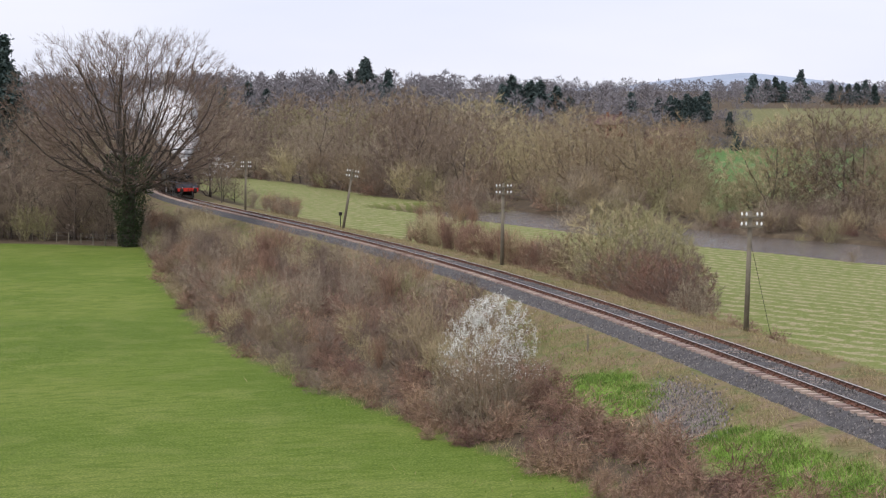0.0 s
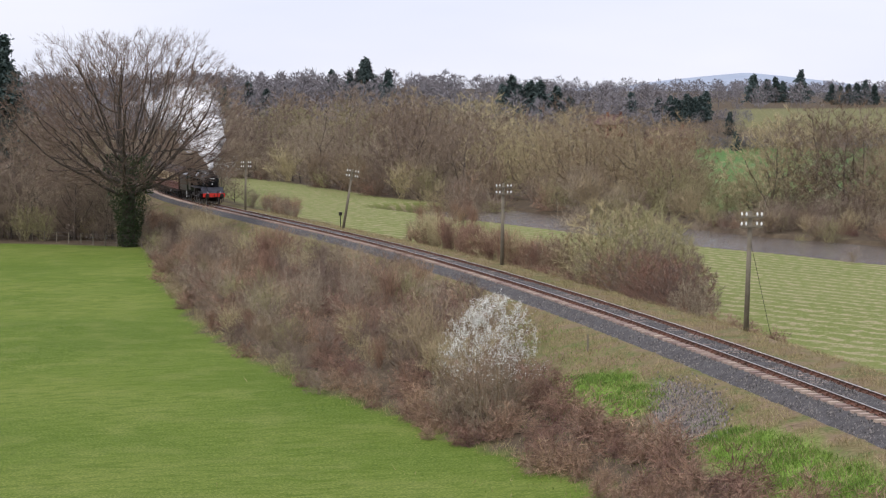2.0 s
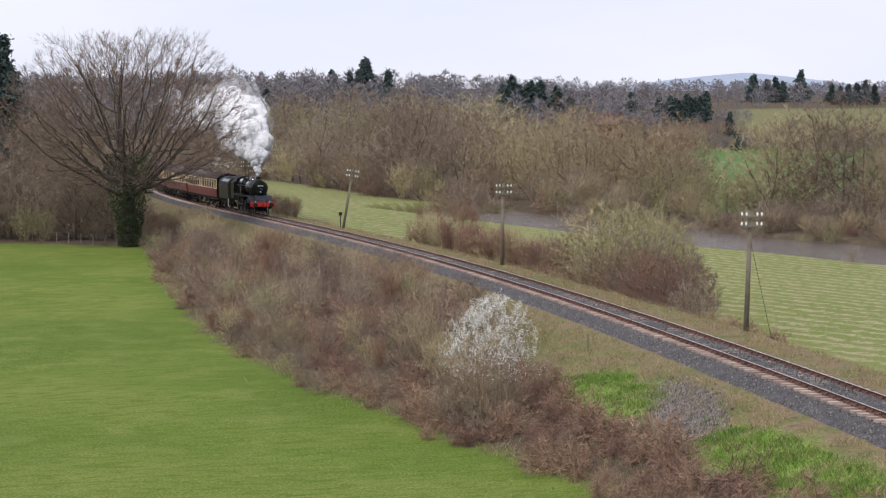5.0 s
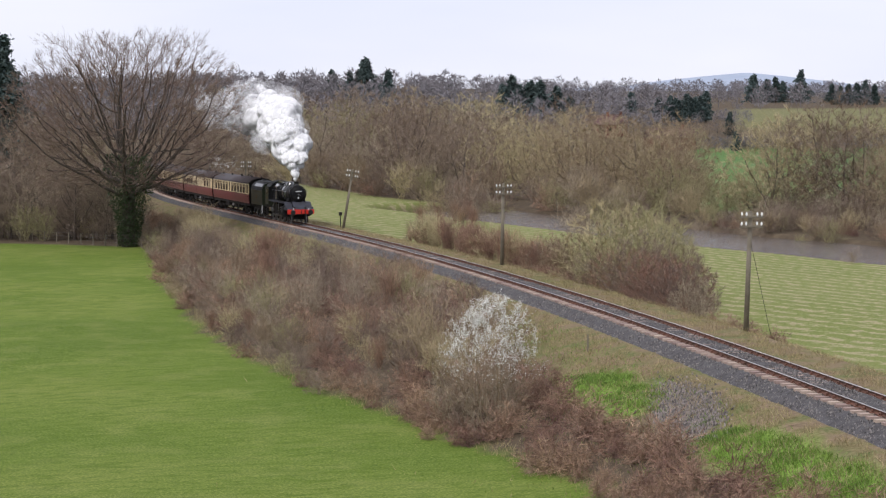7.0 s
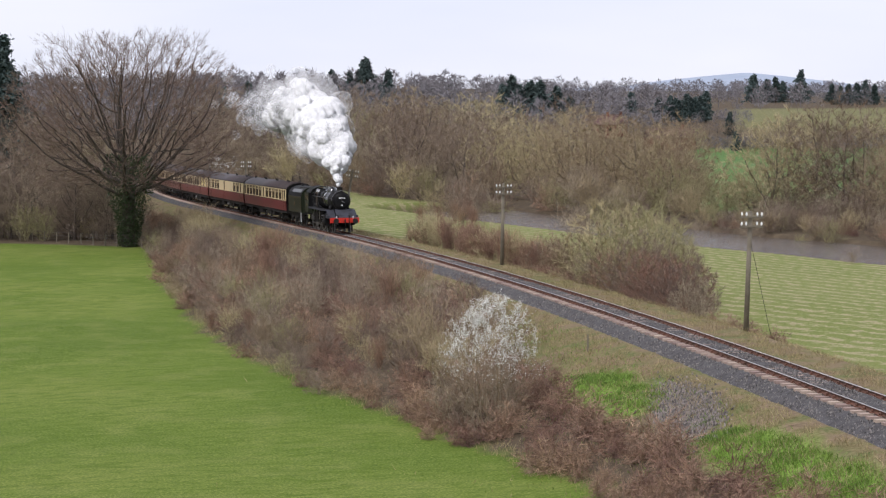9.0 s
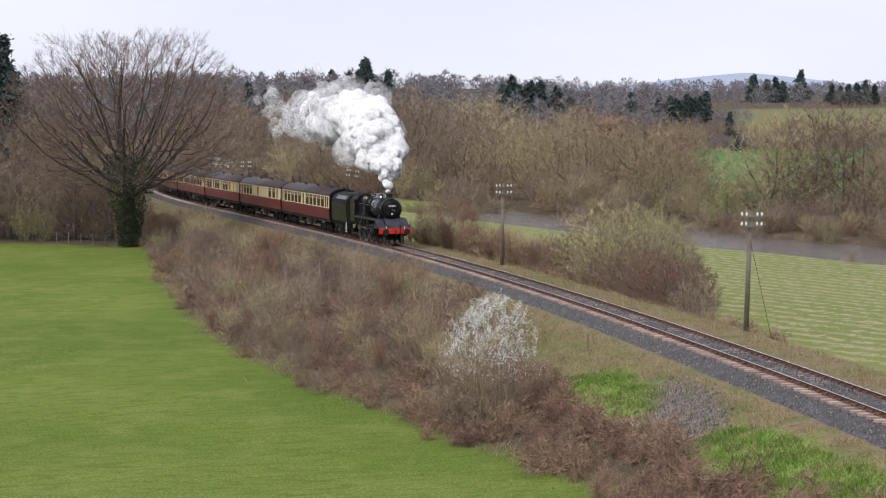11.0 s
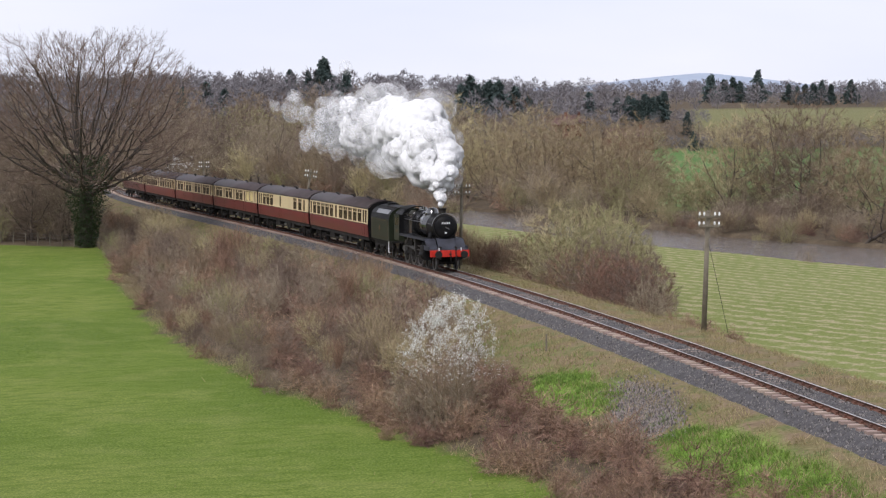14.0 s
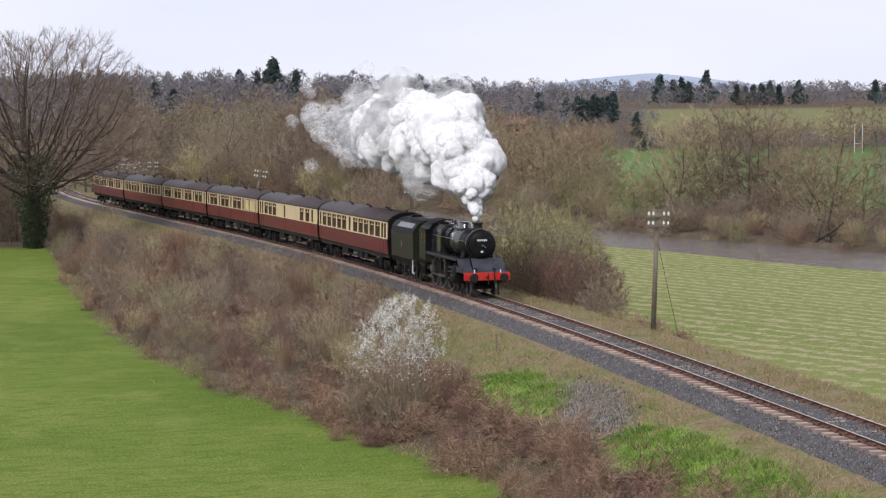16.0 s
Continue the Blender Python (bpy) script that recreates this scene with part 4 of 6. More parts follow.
def build_far_wood():
    """The distant bare woods, hedges and skyline trees."""
    rng = np.random.default_rng(91)
    spots = []
    for k in range(1600):
        d = 10 ** rng.uniform(math.log10(540), math.log10(2300))
        px = rng.uniform(-250, 1950)
        ang = (px - 784) / 3364.5
        if ang > 0.075 and d < 690:
            continue
        if ang > 0.125 and d < 1010:
            continue
        spots.append((*seen(px, d), rng.uniform(8.5, 16)))
    for px in np.arange(1255, 1345, 2.6):   # hedge at the end of the sown field
        spots.append((*seen(px, 652 + rng.normal() * 2), rng.uniform(3, 5)))
    for px in np.arange(1345, 1950, 3.0):
        spots.append((*seen(px, 655 + rng.normal() * 3), rng.uniform(2.5, 5.5)))
    for px in np.arange(1030, 1330, 3.0):
        spots.append((*seen(px, 760 + rng.normal() * 30), rng.uniform(3, 6)))
    spots = np.array(spots)
    z = ground_z(spots[:, 0], spots[:, 1])
    n, m = len(spots), 150
    h = spots[:, 2][:, None]
    a, t = rng.uniform(0, 2 * np.pi, (n, m)), rng.uniform(0.12, 1, (n, m))
    r = 0.42 * h * np.sin(np.clip(t * 0.9 + 0.1, 0, 1) * np.pi) ** 0.6 * np.sqrt(rng.uniform(0, 1, (n, m)))
    p0 = np.stack([spots[:, 0][:, None] + np.cos(a) * r * 0.75, spots[:, 1][:, None] + np.sin(a) * r * 0.75, z[:, None] + h * t * 0.85], -1)
    step = np.stack([np.cos(a) * r * 0.4 + h * rng.normal(size=(n, m)) * 0.05, np.sin(a) * r * 0.4 + h * rng.normal(size=(n, m)) * 0.05, h * rng.uniform(-0.02, 0.15, (n, m))], -1)
    v, f = slivers(p0.reshape(-1, 3), (p0 + step).reshape(-1, 3), (h * 0.034 * rng.uniform(0.5, 1.3, (n, m))).ravel(), rng)
    tp = np.stack([spots[:, 0], spots[:, 1], z], 1)
    v2, f2 = tubes(tp, tp + np.array((0, 0, 0.55)) * h, h[:, 0] * 0.02, h[:, 0] * 0.008, 3)
    tagged(part_np("far_woodland", np.concatenate([v, v2]), [f, f2 + len(v)], TWIG_HAZED), "distant bare woods and hedges on low hills, greyed with painted haze", "woodland", kind="stuff")
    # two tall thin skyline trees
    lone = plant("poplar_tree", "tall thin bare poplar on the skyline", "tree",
                 grow(88, 9, 3.2, trunk=0.2, mains=5, levels=2, kids=5, twigs=14, twig_len=1.2, twig_w=0.14, r0=0.2, up=0.5), BARK, TWIG_HAZED)
    place([lone], [(*seen(732, 1150), 1.1), (*seen(755, 1150), 1.05)], 9)


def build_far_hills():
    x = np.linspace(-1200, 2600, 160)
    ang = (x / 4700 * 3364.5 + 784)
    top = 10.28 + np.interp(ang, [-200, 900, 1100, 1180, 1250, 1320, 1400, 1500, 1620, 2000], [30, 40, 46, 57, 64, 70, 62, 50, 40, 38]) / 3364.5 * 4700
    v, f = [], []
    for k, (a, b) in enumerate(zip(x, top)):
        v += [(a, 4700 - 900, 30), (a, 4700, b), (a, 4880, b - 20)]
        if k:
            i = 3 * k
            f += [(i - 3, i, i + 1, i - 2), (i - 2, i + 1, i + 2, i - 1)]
    # The haze over the hills is painted as their pale blue base colour.
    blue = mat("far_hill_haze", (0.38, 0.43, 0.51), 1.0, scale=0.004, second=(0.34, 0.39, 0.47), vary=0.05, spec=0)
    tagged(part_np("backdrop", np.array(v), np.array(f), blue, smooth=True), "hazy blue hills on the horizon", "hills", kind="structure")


build_oak()
build_trees()
build_conifers()
build_far_wood()
build_far_hills()


# ---- scrub on the railway bank ----
def build_scrub():
    bramble = [plant("bramble_bush", "tangled brown winter bramble on the bank", "bush",
                     grow(100 + k, 1.8, 3.3, stems=12, levels=2, kids=6, twigs=10, twig_len=0.42, twig_w=0.023, r0=0.015, up=-0.05, splay=1.1, wobble=0.42),
                     TWIG_BRAMBLE, TWIG_BRAMBLE, "bank scrub", "trunk", "crown") for k in range(4)]
    hazel = [plant("hawthorn_bush", "bare grey-brown hawthorn bush on the bank", "bush",
                   grow(120 + k, 2.9, 3.4, stems=10, levels=2, kids=6, twigs=10, twig_len=0.5, twig_w=0.02, r0=0.026, up=0.05, wobble=0.28),
                   BARK, TWIG_BROWN, "bank scrub", "trunk", "crown") for k in range(3)]
    sprout = [plant("willow_bush", "willow bush with yellow-green buds", "bush",
                    grow(140 + k, 2.9, 3.1, stems=13, levels=2, kids=6, twigs=11, twig_len=0.5, twig_w=0.017, r0=0.018, up=0.1, wobble=0.22),
                    BARK, m, "bank scrub", "trunk", "crown") for k, m in enumerate((TWIG_OLIVE, TWIG_GREEN, TWIG_OLIVE))]
    dogwood = [plant("red_stemmed_bush", "bush of upright reddish-brown stems", "bush",
                     grow(160 + k, 3.2, 2.6, stems=22, levels=2, kids=2, twigs=5, twig_len=0.9, twig_w=0.018, r0=0.018, up=0.22, splay=0.5, wobble=0.12),
                     TWIG_RED, TWIG_RED, "bank scrub", "trunk", "crown") for k in range(3)]
    thicket = [plant("thicket_bush", "dense rounded thicket of fine bare twigs beside the line", "bush",
                     form(180 + k, 5.0, 6.2, clear=0.0, stems=9, points=1700, step=0.28, kill=0.22, twigs=7, twig_len=0.45, twig_w=0.021, tip=0.0044, up=0.35, squat=0.3, spread_foot=1.2),
                     BARK, m, "lineside thicket", "trunk", "crown") for k, m in enumerate((TWIG_GREEN, TWIG_OLIVE, TWIG_RED, TWIG_BROWN))]
    rng = np.random.default_rng(17)
    br, hz, sp, dg = [], [], [], []
    for s in np.arange(-104, 82, 1.9):
        t = float(toe(s))
        low = np.interp(s, [-104, -95, -60, -40, -25, 0, 18, 24, 30, 40, 50, 60, 82], [8.0, 8.5, 9.5, 7.0, 6.0, 5.8, 6.8, 8.6, 8.9, 8.3, 7.6, 7.1, 6.8])
        for q in np.arange(low, t + 0.3, 1.95):
            spot = along(s + rng.normal() * 0.6, q + rng.normal() * 0.5)
            r = rng.random()
            big = np.interp(t - q, [0, 2.5, 6], [0.6, 0.95, 1.0])
            if s > 24:
                br.append((*spot, 0.85 * big + 0.12))
                br.append((*along(s + rng.uniform(0.6, 1.3), q + rng.normal() * 0.5), rng.uniform(0.4, 0.6)))
            elif r < 0.36:
                br.append((*spot, big * rng.uniform(0.8, 1.15)))
            elif r < 0.8:
                hz.append((*spot, big * rng.uniform(0.6, 0.95)))
            elif r < 0.85:
                dg.append((*spot, big * rng.uniform(0.55, 0.85)))
            else:
                sp.append((*spot, big * rng.uniform(0.6, 0.95)))
    for s, q, k in [(33, 10.2, .75), (35, 10.0, .8), (34, 11.6, .8), (36, 11.3, .75), (32, 11.6, .85), (33.6, 12.2, .7), (31, 10.6, .8)]:
        hz.append((*along(s, q), k))
    for s, q, k in [(-80, 9.5, 1.15), (-78, 8.0, 1.0), (-83, 9, 1.2), (-74, 10, 1.1), (-86, 8, 1.1), (18, 10.6, 1.15), (21, 11.2, 1.2), (24, 11, 1.1), (26, 10.3, 1.0)]:
        sp.append((*along(s, q), k))
    for s, q, k in [(-45, 9.5, 1.1), (-43, 10, 1.1), (-41, 9.3, 1.1), (-48, 9.6, 1.0), (-5, 8.2, 0.9), (-3, 8.5, .9), (-90, 10.5, .9), (-94, 11, 1)]:
        dg.append((*along(s, q), k))
    # river side of the line
    for s in np.arange(-64, -21, 0.9):
        dg.append((*along(s + rng.normal() * 0.8, -6.3 - rng.uniform(0, 3)), rng.uniform(0.6, 1.15) if s > -52 else rng.uniform(.4, .8)))
        if rng.random() < 0.5:
            sp.append((*along(s, -7.5 - rng.uniform(0, 3)), rng.uniform(0.8, 1.2)))
    th_olive = [(*along(s, q), k) for s, q, k in [(-10, -9.2, 1.42), (-14.5, -9.6, 1.3), (-6, -9.0, 1.15), (-18.5, -9.0, 1.0), (-16, -12.5, 1.25), (-22.5, -9.0, .8)]]
    th = [(*along(s, q), k) for s, q, k in [(-6, -6.9, .72), (-3, -7.2, .86), (-1, -8.6, .95), (0.5, -6.9, .78), (3, -7.4, .8), (5, -7.0, .66), (7.2, -6.9, .5), (-9, -6.8, .55), (-12, -6.6, .5), (-25, -7.6, .6)]]
    for s in np.arange(-26, 8, 1.5):
        br.append((*along(s, -5.6 - rng.uniform(0, 0.8)), rng.uniform(0.35, 0.6)))
    for s in (13, 14.3, 15.5, 16.8, 18, 20, 21.5):
        br.append((*along(s, -6.0 - rng.uniform(0, 0.8)), rng.uniform(0.35, 0.6)))
    for s in np.arange(-130, -105, 1.5):
        (dg if rng.random() < 0.4 else hz).append((*along(s, -6.2 - rng.uniform(0, 2.5)), rng.uniform(0.6, 1.0)))
    # low growth on the river banks, at the wood's edge and under the oak
    for k in range(70):
        px = rng.uniform(1060, 1760)
        d = np.interp(px, [1060, 1240, 1568, 1760], [228, 214, 193, 179]) + rng.uniform(0, 12)
        (sp if rng.random() < 0.4 else hz if rng.random() < 0.6 else br).append((*seen(px, d), rng.uniform(0.6, 1.25)))
    for k in range(56):
        px = rng.uniform(390, 1060)
        d = np.interp(px, [390, 450, 560, 680, 850, 1060], [372, 366, 330, 290, 266, 250]) + rng.uniform(-2, 9)
        (hz if rng.random() < 0.5 else sp if rng.random() < 0.5 else br).append((*seen(px, d), rng.uniform(1.3, 2.6)))
    for k in range(60):
        px, d = rng.uniform(-190, 250), rng.uniform(199, 232)
        (hz if rng.random() < 0.7 else sp).append((*seen(px, d), rng.uniform(0.8, 1.9)))
    for k in range(16):
        (dg if k % 3 else hz).append((*seen(rng.uniform(740, 850), rng.uniform(212, 232)), rng.uniform(0.6, 0.95)))
    for px, d, k in [(1510, 166, .6), (930, 222, .8), (945, 224, .7)]:
        hz.append((*seen(px, d), k))
    for k in range(34):
        hz.append((*seen(rng.uniform(1350, 1570), rng.uniform(212, 232)), rng.uniform(0.9, 1.7)))
        (hz if k % 2 else sp).append((*seen(rng.uniform(990, 1235), rng.uniform(228, 262)), rng.uniform(1.1, 1.9)))
    place(thicket[:2], th_olive, 15, scale=(0.95, 1.05))
    place(thicket[2:], th, 16, scale=(0.95, 1.05))
    place(bramble, br, 11)
    place(hazel, hz, 12)
    place(sprout, sp, 13)
    place(dogwood, dg, 14)
    thorn = plant("blackthorn_bush", "blackthorn bush covered in white blossom", "bush",
                  form(203, 5.9, 4.6, clear=0.0, stems=10, points=760, step=0.3, kill=0.3, twigs=5, twig_len=0.55, twig_w=0.018, tip=0.008, up=0.6, squat=0.45, spread_foot=0.9), BARK, TWIG_OLIVE,
                  "", "trunk", "crown", leaf=("blossom", BLOSSOM, 62000, 0.05, 0.36))
    x, y = along(35.2, 10.9)
    thorn.scale = (0.9, 0.9, 0.92)
    thorn.location = (x, y, ground_z(x, y)[0] - 0.05)
    pale = plant("cherry_plum_tree", "small tree with pale blossom beside the line", "tree",
                 grow(207, 6.5, 4.0, trunk=0.2, levels=2, kids=5, twigs=9, twig_len=0.6, twig_w=0.03, r0=0.08, up=0.2), BARK, TWIG_BROWN, "", "trunk", "crown",
                 leaf=("blossom", BLOSSOM, 700, 0.16, 0.4))
    x, y = seen(392, 246)
    pale.matrix_basis = pose(x, y, ground_z(x, y)[0])


def build_grass():
    """Dry and green grass tufts along the line, the bank and the field's edge."""
    rng = np.random.default_rng(31)

    def blades(name, label, material, s, q, h, w):
        p = line_at(s, q)
        p[:, 2] = ground_z(p[:, 0], p[:, 1]) - 0.03
        lean = rng.normal(size=p.shape) * np.array((0.45, 0.45, 0)) + np.array((0, 0, 1))
        v, f = slivers(p, p + lean * h[:, None], w, rng)
        tagged(part_np(name, v, f, material), label, "grass", kind="stuff")

    n = 120000
    s = 78 - 195 * rng.uniform(0, 1, n) ** 1.4
    side = rng.random(n) < 0.55
    q = np.where(side, 2.35 + rng.gamma(2.0, 1.4, n), -2.5 - rng.gamma(2.0, 1.0, n))
    clump = ripple(s * 3, q * 3, 2.2, 1) > -0.3
    blades("dry_grass", "tufts of straw-coloured dead grass beside the ballast", STRAW, s[clump], q[clump], rng.uniform(0.06, 0.3, clump.sum()), rng.uniform(0.014, 0.032, clump.sum()))
    n = 230000
    s = 76 - 176 * rng.uniform(0, 1, n) ** 1.7
    q = 3.2 + rng.gamma(2.0, 1.4, n)
    _, mk = zones(*line_at(s, q)[:, :2].T)
    keep = rng.random(n) < 0.10 + 0.9 * mk["weed"]
    blades("green_weeds", "fresh green grass and nettles on the bank", LEAF, s[keep], q[keep], (0.05 + 0.16 * np.clip(0.5 + 0.6 * ripple(s[keep], q[keep], 0.45, 4) + 0.3 * rng.normal(size=keep.sum()), 0, 1)), rng.uniform(0.02, 0.045, keep.sum()))
    n = 12000
    s = rng.uniform(-100, 66, n)
    q = toe(s) + rng.normal(size=n) * 0.4 - 0.3
    blades("edge_grass", "dead stalks and rough grass at the field edge", STRAW, s, q, rng.uniform(0.06, 0.3, n), rng.uniform(0.012, 0.03, n))


def build_spoil():
    rng = np.random.default_rng(39)
    n = 5200
    s = 41.5 + rng.normal(size=n) * 2.1
    q = 4.6 + (s - 41.5) * 0.14 + rng.normal(size=n) * 0.48
    p = line_at(s, q)
    p[:, 2] = ground_z(p[:, 0], p[:, 1]) + 0.02
    c = np.array([(1, 0, -.5), (-.5, .87, -.5), (-.5, -.87, -.5), (0, 0, 1.0)])
    v = (p[:, None] + c[None] * rng.uniform(0.025, 0.085, n)[:, None, None] * rng.uniform(0.5, 1.5, (n, 4, 3))).reshape(-1, 3)
    f = np.array([(0, 1, 3), (1, 2, 3), (2, 0, 3)])[None] + (np.arange(n) * 4)[:, None, None]
    stone = mat("spoil_stone", (0.19, 0.165, 0.145), 0.95, vary=0.3, scale=5, second=(0.14, 0.12, 0.115), island=0.7)
    tagged(part_np("spoil_stones", v, f.reshape(-1, 3), stone), "heap of pale broken stone on the bank", "rubble", kind="stuff")


build_scrub()
build_grass()
build_spoil()


# ---- lineside ----
def build_poles():
    def pole(height):
        root = tagged(new("telegraph_pole"), "weathered wooden telegraph pole with two crossarms and white insulators", "telegraph pole", "poles along the line")
        part("post", rod(bmesh.new(), (0, 0, -0.4), (0, 0, height), 0.14, 0.10), POLE_WOOD, root, smooth=True)
        part("cap", rod(bmesh.new(), (0, 0, height), (0, 0, height + 0.06), 0.13, 0.02), POLE_WOOD, root)
        for z in (height - 0.25, height - 0.72):
            arm = part("crossarm", boxes((0.1, 0.2, -0.62, 0.62, z - 0.05, z + 0.05), bevel=0.01), POLE_WOOD, root)
            for y in (-0.55, -0.3, 0.3, 0.55):
                bm = rod(bmesh.new(), (0.15, y, z + 0.05), (0.15, y, z + 0.11), 0.02)
                rod(bm, (0.15, y, z + 0.10), (0.15, y, z + 0.17), 0.06, 0.05, 10)
                rod(bm, (0.15, y, z + 0.17), (0.15, y, z + 0.24), 0.05, 0.03, 10)
                part("insulator", bm, CERAMIC, arm, "white ceramic insulator")
        return root
    src = pole(5.9)
    for k, (px, d, lean, turn) in enumerate([(1323, 93.5, (0, 1.6), -70), (888.5, 138, (0, 0.9), -74), (607, 186, (0, 9.5), -74), (434, 223, (0, 1.0), -74)]):
        x, y = seen(px, d)
        m = pose(x, y, ground_z(x, y)[0], lean[0], lean[1], 0) @ pose(0, 0, 0, 0, 0, turn)
        if k:
            copy_thing(src, m)
        else:
            src.matrix_basis = m
    # stay wire of the nearest pole
    x, y = seen(1323, 93.5)
    z = ground_z(x, y)[0]
    x2, y2 = seen(1372, 94.5)
    stay = part("stay_wire", rod(bmesh.new(), (x + 0.08, y, z + 4.9), (x2, y2, ground_z(x2, y2)[0] - 0.1), 0.012, None, 6), SOOT)
    tagged(stay, "thin dark steel stay wire holding the telegraph pole", "wire")


def build_posts():
    def post(label, h, r, board):
        root = tagged(new("lineside_post"), label, "post", "lineside posts")
        part("stake", rod(bmesh.new(), (0, 0, -0.2), (0, 0, h), r, r * 0.9, 8), SOOT if board else POLE_WOOD, root)
        if board:
            part("board", boxes((-0.04, 0.04, -0.16, 0.16, h - 0.35, h), bevel=0.01), SOOT, root)
        return root
    a = post("short black marker post with a small board beside the track", 1.5, 0.05, True)
    x, y = along(-80, -5.2)
    a.matrix_basis = pose(x, y, ground_z(x, y)[0], 0, 0, -72)
    b = post("grey weathered wooden stake on the bank", 0.8, 0.045, False)
    spots = [along(-79, 4.0), along(-37, 5.2), along(25, 4.2)]
    for k, (x, y) in enumerate(spots):
        m = pose(x, y, ground_z(x, y)[0])
        if k:
            copy_thing(b, m)
        else:
            b.matrix_basis = m


def build_fence():
    fence = tagged(new("field_fence"), "low post and wire fence at the wood's edge", "fence")
    spots = [seen(px, d) for px, d in zip(np.arange(-30, 272, 21.5), np.linspace(207, 190, 15))]
    tops = []
    for x, y in spots:
        z = ground_z(x, y)[0]
        part("post", rod(bmesh.new(), (x, y, z - 0.2), (x, y, z + 1.15), 0.06, 0.055, 8), POLE_WOOD, fence)
        tops.append(Vector((x, y, z)))
    for a, b in zip(tops, tops[1:]):
        for h in (0.4, 0.75, 1.08):
            part("wire", rod(bmesh.new(), a + Vector((0, 0, h)), b + Vector((0, 0, h)), 0.006, None, 4), BRIGHT, fence)


def build_goal():
    goal = tagged(new("rugby_goal"), "white rugby goal posts on the far green field", "goal posts")
    x, y = seen(1690, 618)
    z = ground_z(x, y)[0]
    for dx in (-1.3, 1.3):
        part("post", rod(bmesh.new(), (dx, 0, -0.3), (dx, 0, 9.5), 0.13, 0.09, 10), WHITE, goal)
    part("crossbar", rod(bmesh.new(), (-1.3, 0, 3.0), (1.3, 0, 3.0), 0.1, None, 10), WHITE, goal)
    goal.matrix_basis = pose(x, y, z)


def build_fallen_tree():
    fallen = plant("fallen_tree", "dark bare fallen tree leaning over the river bank", "tree",
                   form(411, 7.5, 6.0, clear=0.3, points=160, step=0.5, kill=0.7, twigs=3, twig_len=0.6, twig_w=0.05, tip=0.03, up=0.1), BARK_DARK, BARK_DARK)
    x, y = seen(1585, 192)
    fallen.matrix_basis = pose(x, y, ground_z(x, y)[0] - 0.2, 10, 52, 20)


build_poles()
build_posts()
build_fence()
build_goal()
build_fallen_tree()


def build_far_houses():
    brick = mat("far_brick", (0.22, 0.10, 0.07), 0.9, scale=0.5)
    tile = mat("far_roof_tile", (0.14, 0.085, 0.07), 0.9, scale=0.5)
    def house(w, d, h, label):
        root = tagged(new("farmhouse"), label, "house", "distant houses")
        part("wall", boxes((-w / 2, w / 2, -d / 2, d / 2, -1, h)), brick, root)
        bm = bmesh.new()
        loft(bm, [[(x, -d / 2 - 0.4, h), (x, 0, h + d * 0.42), (x, d / 2 + 0.4, h)] for x in (-w / 2 - 0.3, w / 2 + 0.3)])
        roof = part("roof", bm, tile, root)
        part("chimney", boxes((w * 0.25, w * 0.25 + 0.9, -0.4, 0.4, h + d * 0.3, h + d * 0.42 + 1.2)), brick, roof)
        for k in range(3):
            x = (k - 1) * w * 0.3
            part("window", boxes((x - 0.6, x + 0.6, -d / 2 - 0.03, -d / 2 + 0.02, h * 0.4, h * 0.75)), PANE, root)
        return root
    for px, d, w, h in [(1185, 650, 16, 3.5), (1058, 690, 12, 4), (1085, 700, 9, 4)]:
        ob = house(w, 8, h, "distant red brick farmhouse with tiled roof among trees")
        x, y = seen(px, d)
        ob.matrix_basis = pose(x, y, ground_z(x, y)[0] + 0.3, 0, 0, 8)


build_far_houses()
# ---- the train ----
def ring(x, r, z, n=32, a0=0.0, a1=2 * math.pi):
    return [(x, r * math.sin(a0 + (a1 - a0) * k / n), z + r * math.cos(a0 + (a1 - a0) * k / n)) for k in range(n)]


def wheelset(parent, x, r, gauge=0.72, spokes=0, material=SOOT):
    """Two wheels on an axle, turning as one."""
    axle = part("wheelset", rod(bmesh.new(), (0, -gauge, 0), (0, gauge, 0), 0.08), SOOT, parent)
    axle.location = (x, 0, r)
    for side in (-1, 1):
        y = side * gauge
        bm = bmesh.new()
        prof = [(r * 0.84, -0.06), (r, -0.06), (r, 0.05), (r + 0.025, 0.065), (r * 0.84, 0.065)]
        n = 40
        rows = [[(rr * math.cos(2 * math.pi * k / n), y - side * yy, rr * math.sin(2 * math.pi * k / n)) for rr, yy in prof] for k in range(n)]
        loft(bm, rows + [rows[0]], closed=True, caps=False)
        bmesh.ops.remove_doubles(bm, verts=bm.verts, dist=1e-5)
        part("tyre", bm, BRIGHT if spokes else SOOT, axle, "steel tyre")
        bm = rod(bmesh.new(), (0, y - 0.09, 0), (0, y + 0.09, 0), r * 0.2, None, 20)
        if spokes:
            for k in range(spokes):
                a = 2 * math.pi * k / spokes
                rod(bm, (r * 0.15 * math.cos(a), y, r * 0.15 * math.sin(a)), (r * 0.88 * math.cos(a), y, r * 0.88 * math.sin(a)), 0.05, 0.035, 6)
            if r > 0.7:
                box(bm, -r * 0.62, -r * 0.4, y - 0.05, y + 0.05, -r * 0.6, r * 0.6)
                rod(bm, (0.33, y, 0), (0.33, y + side * 0.16, 0), 0.09, None, 12)
        else:
            rod(bm, (0, y - 0.03, 0), (0, y + 0.03, 0), r * 0.86, None, 28)
        part("wheel_centre", bm, material, axle)
    return axle


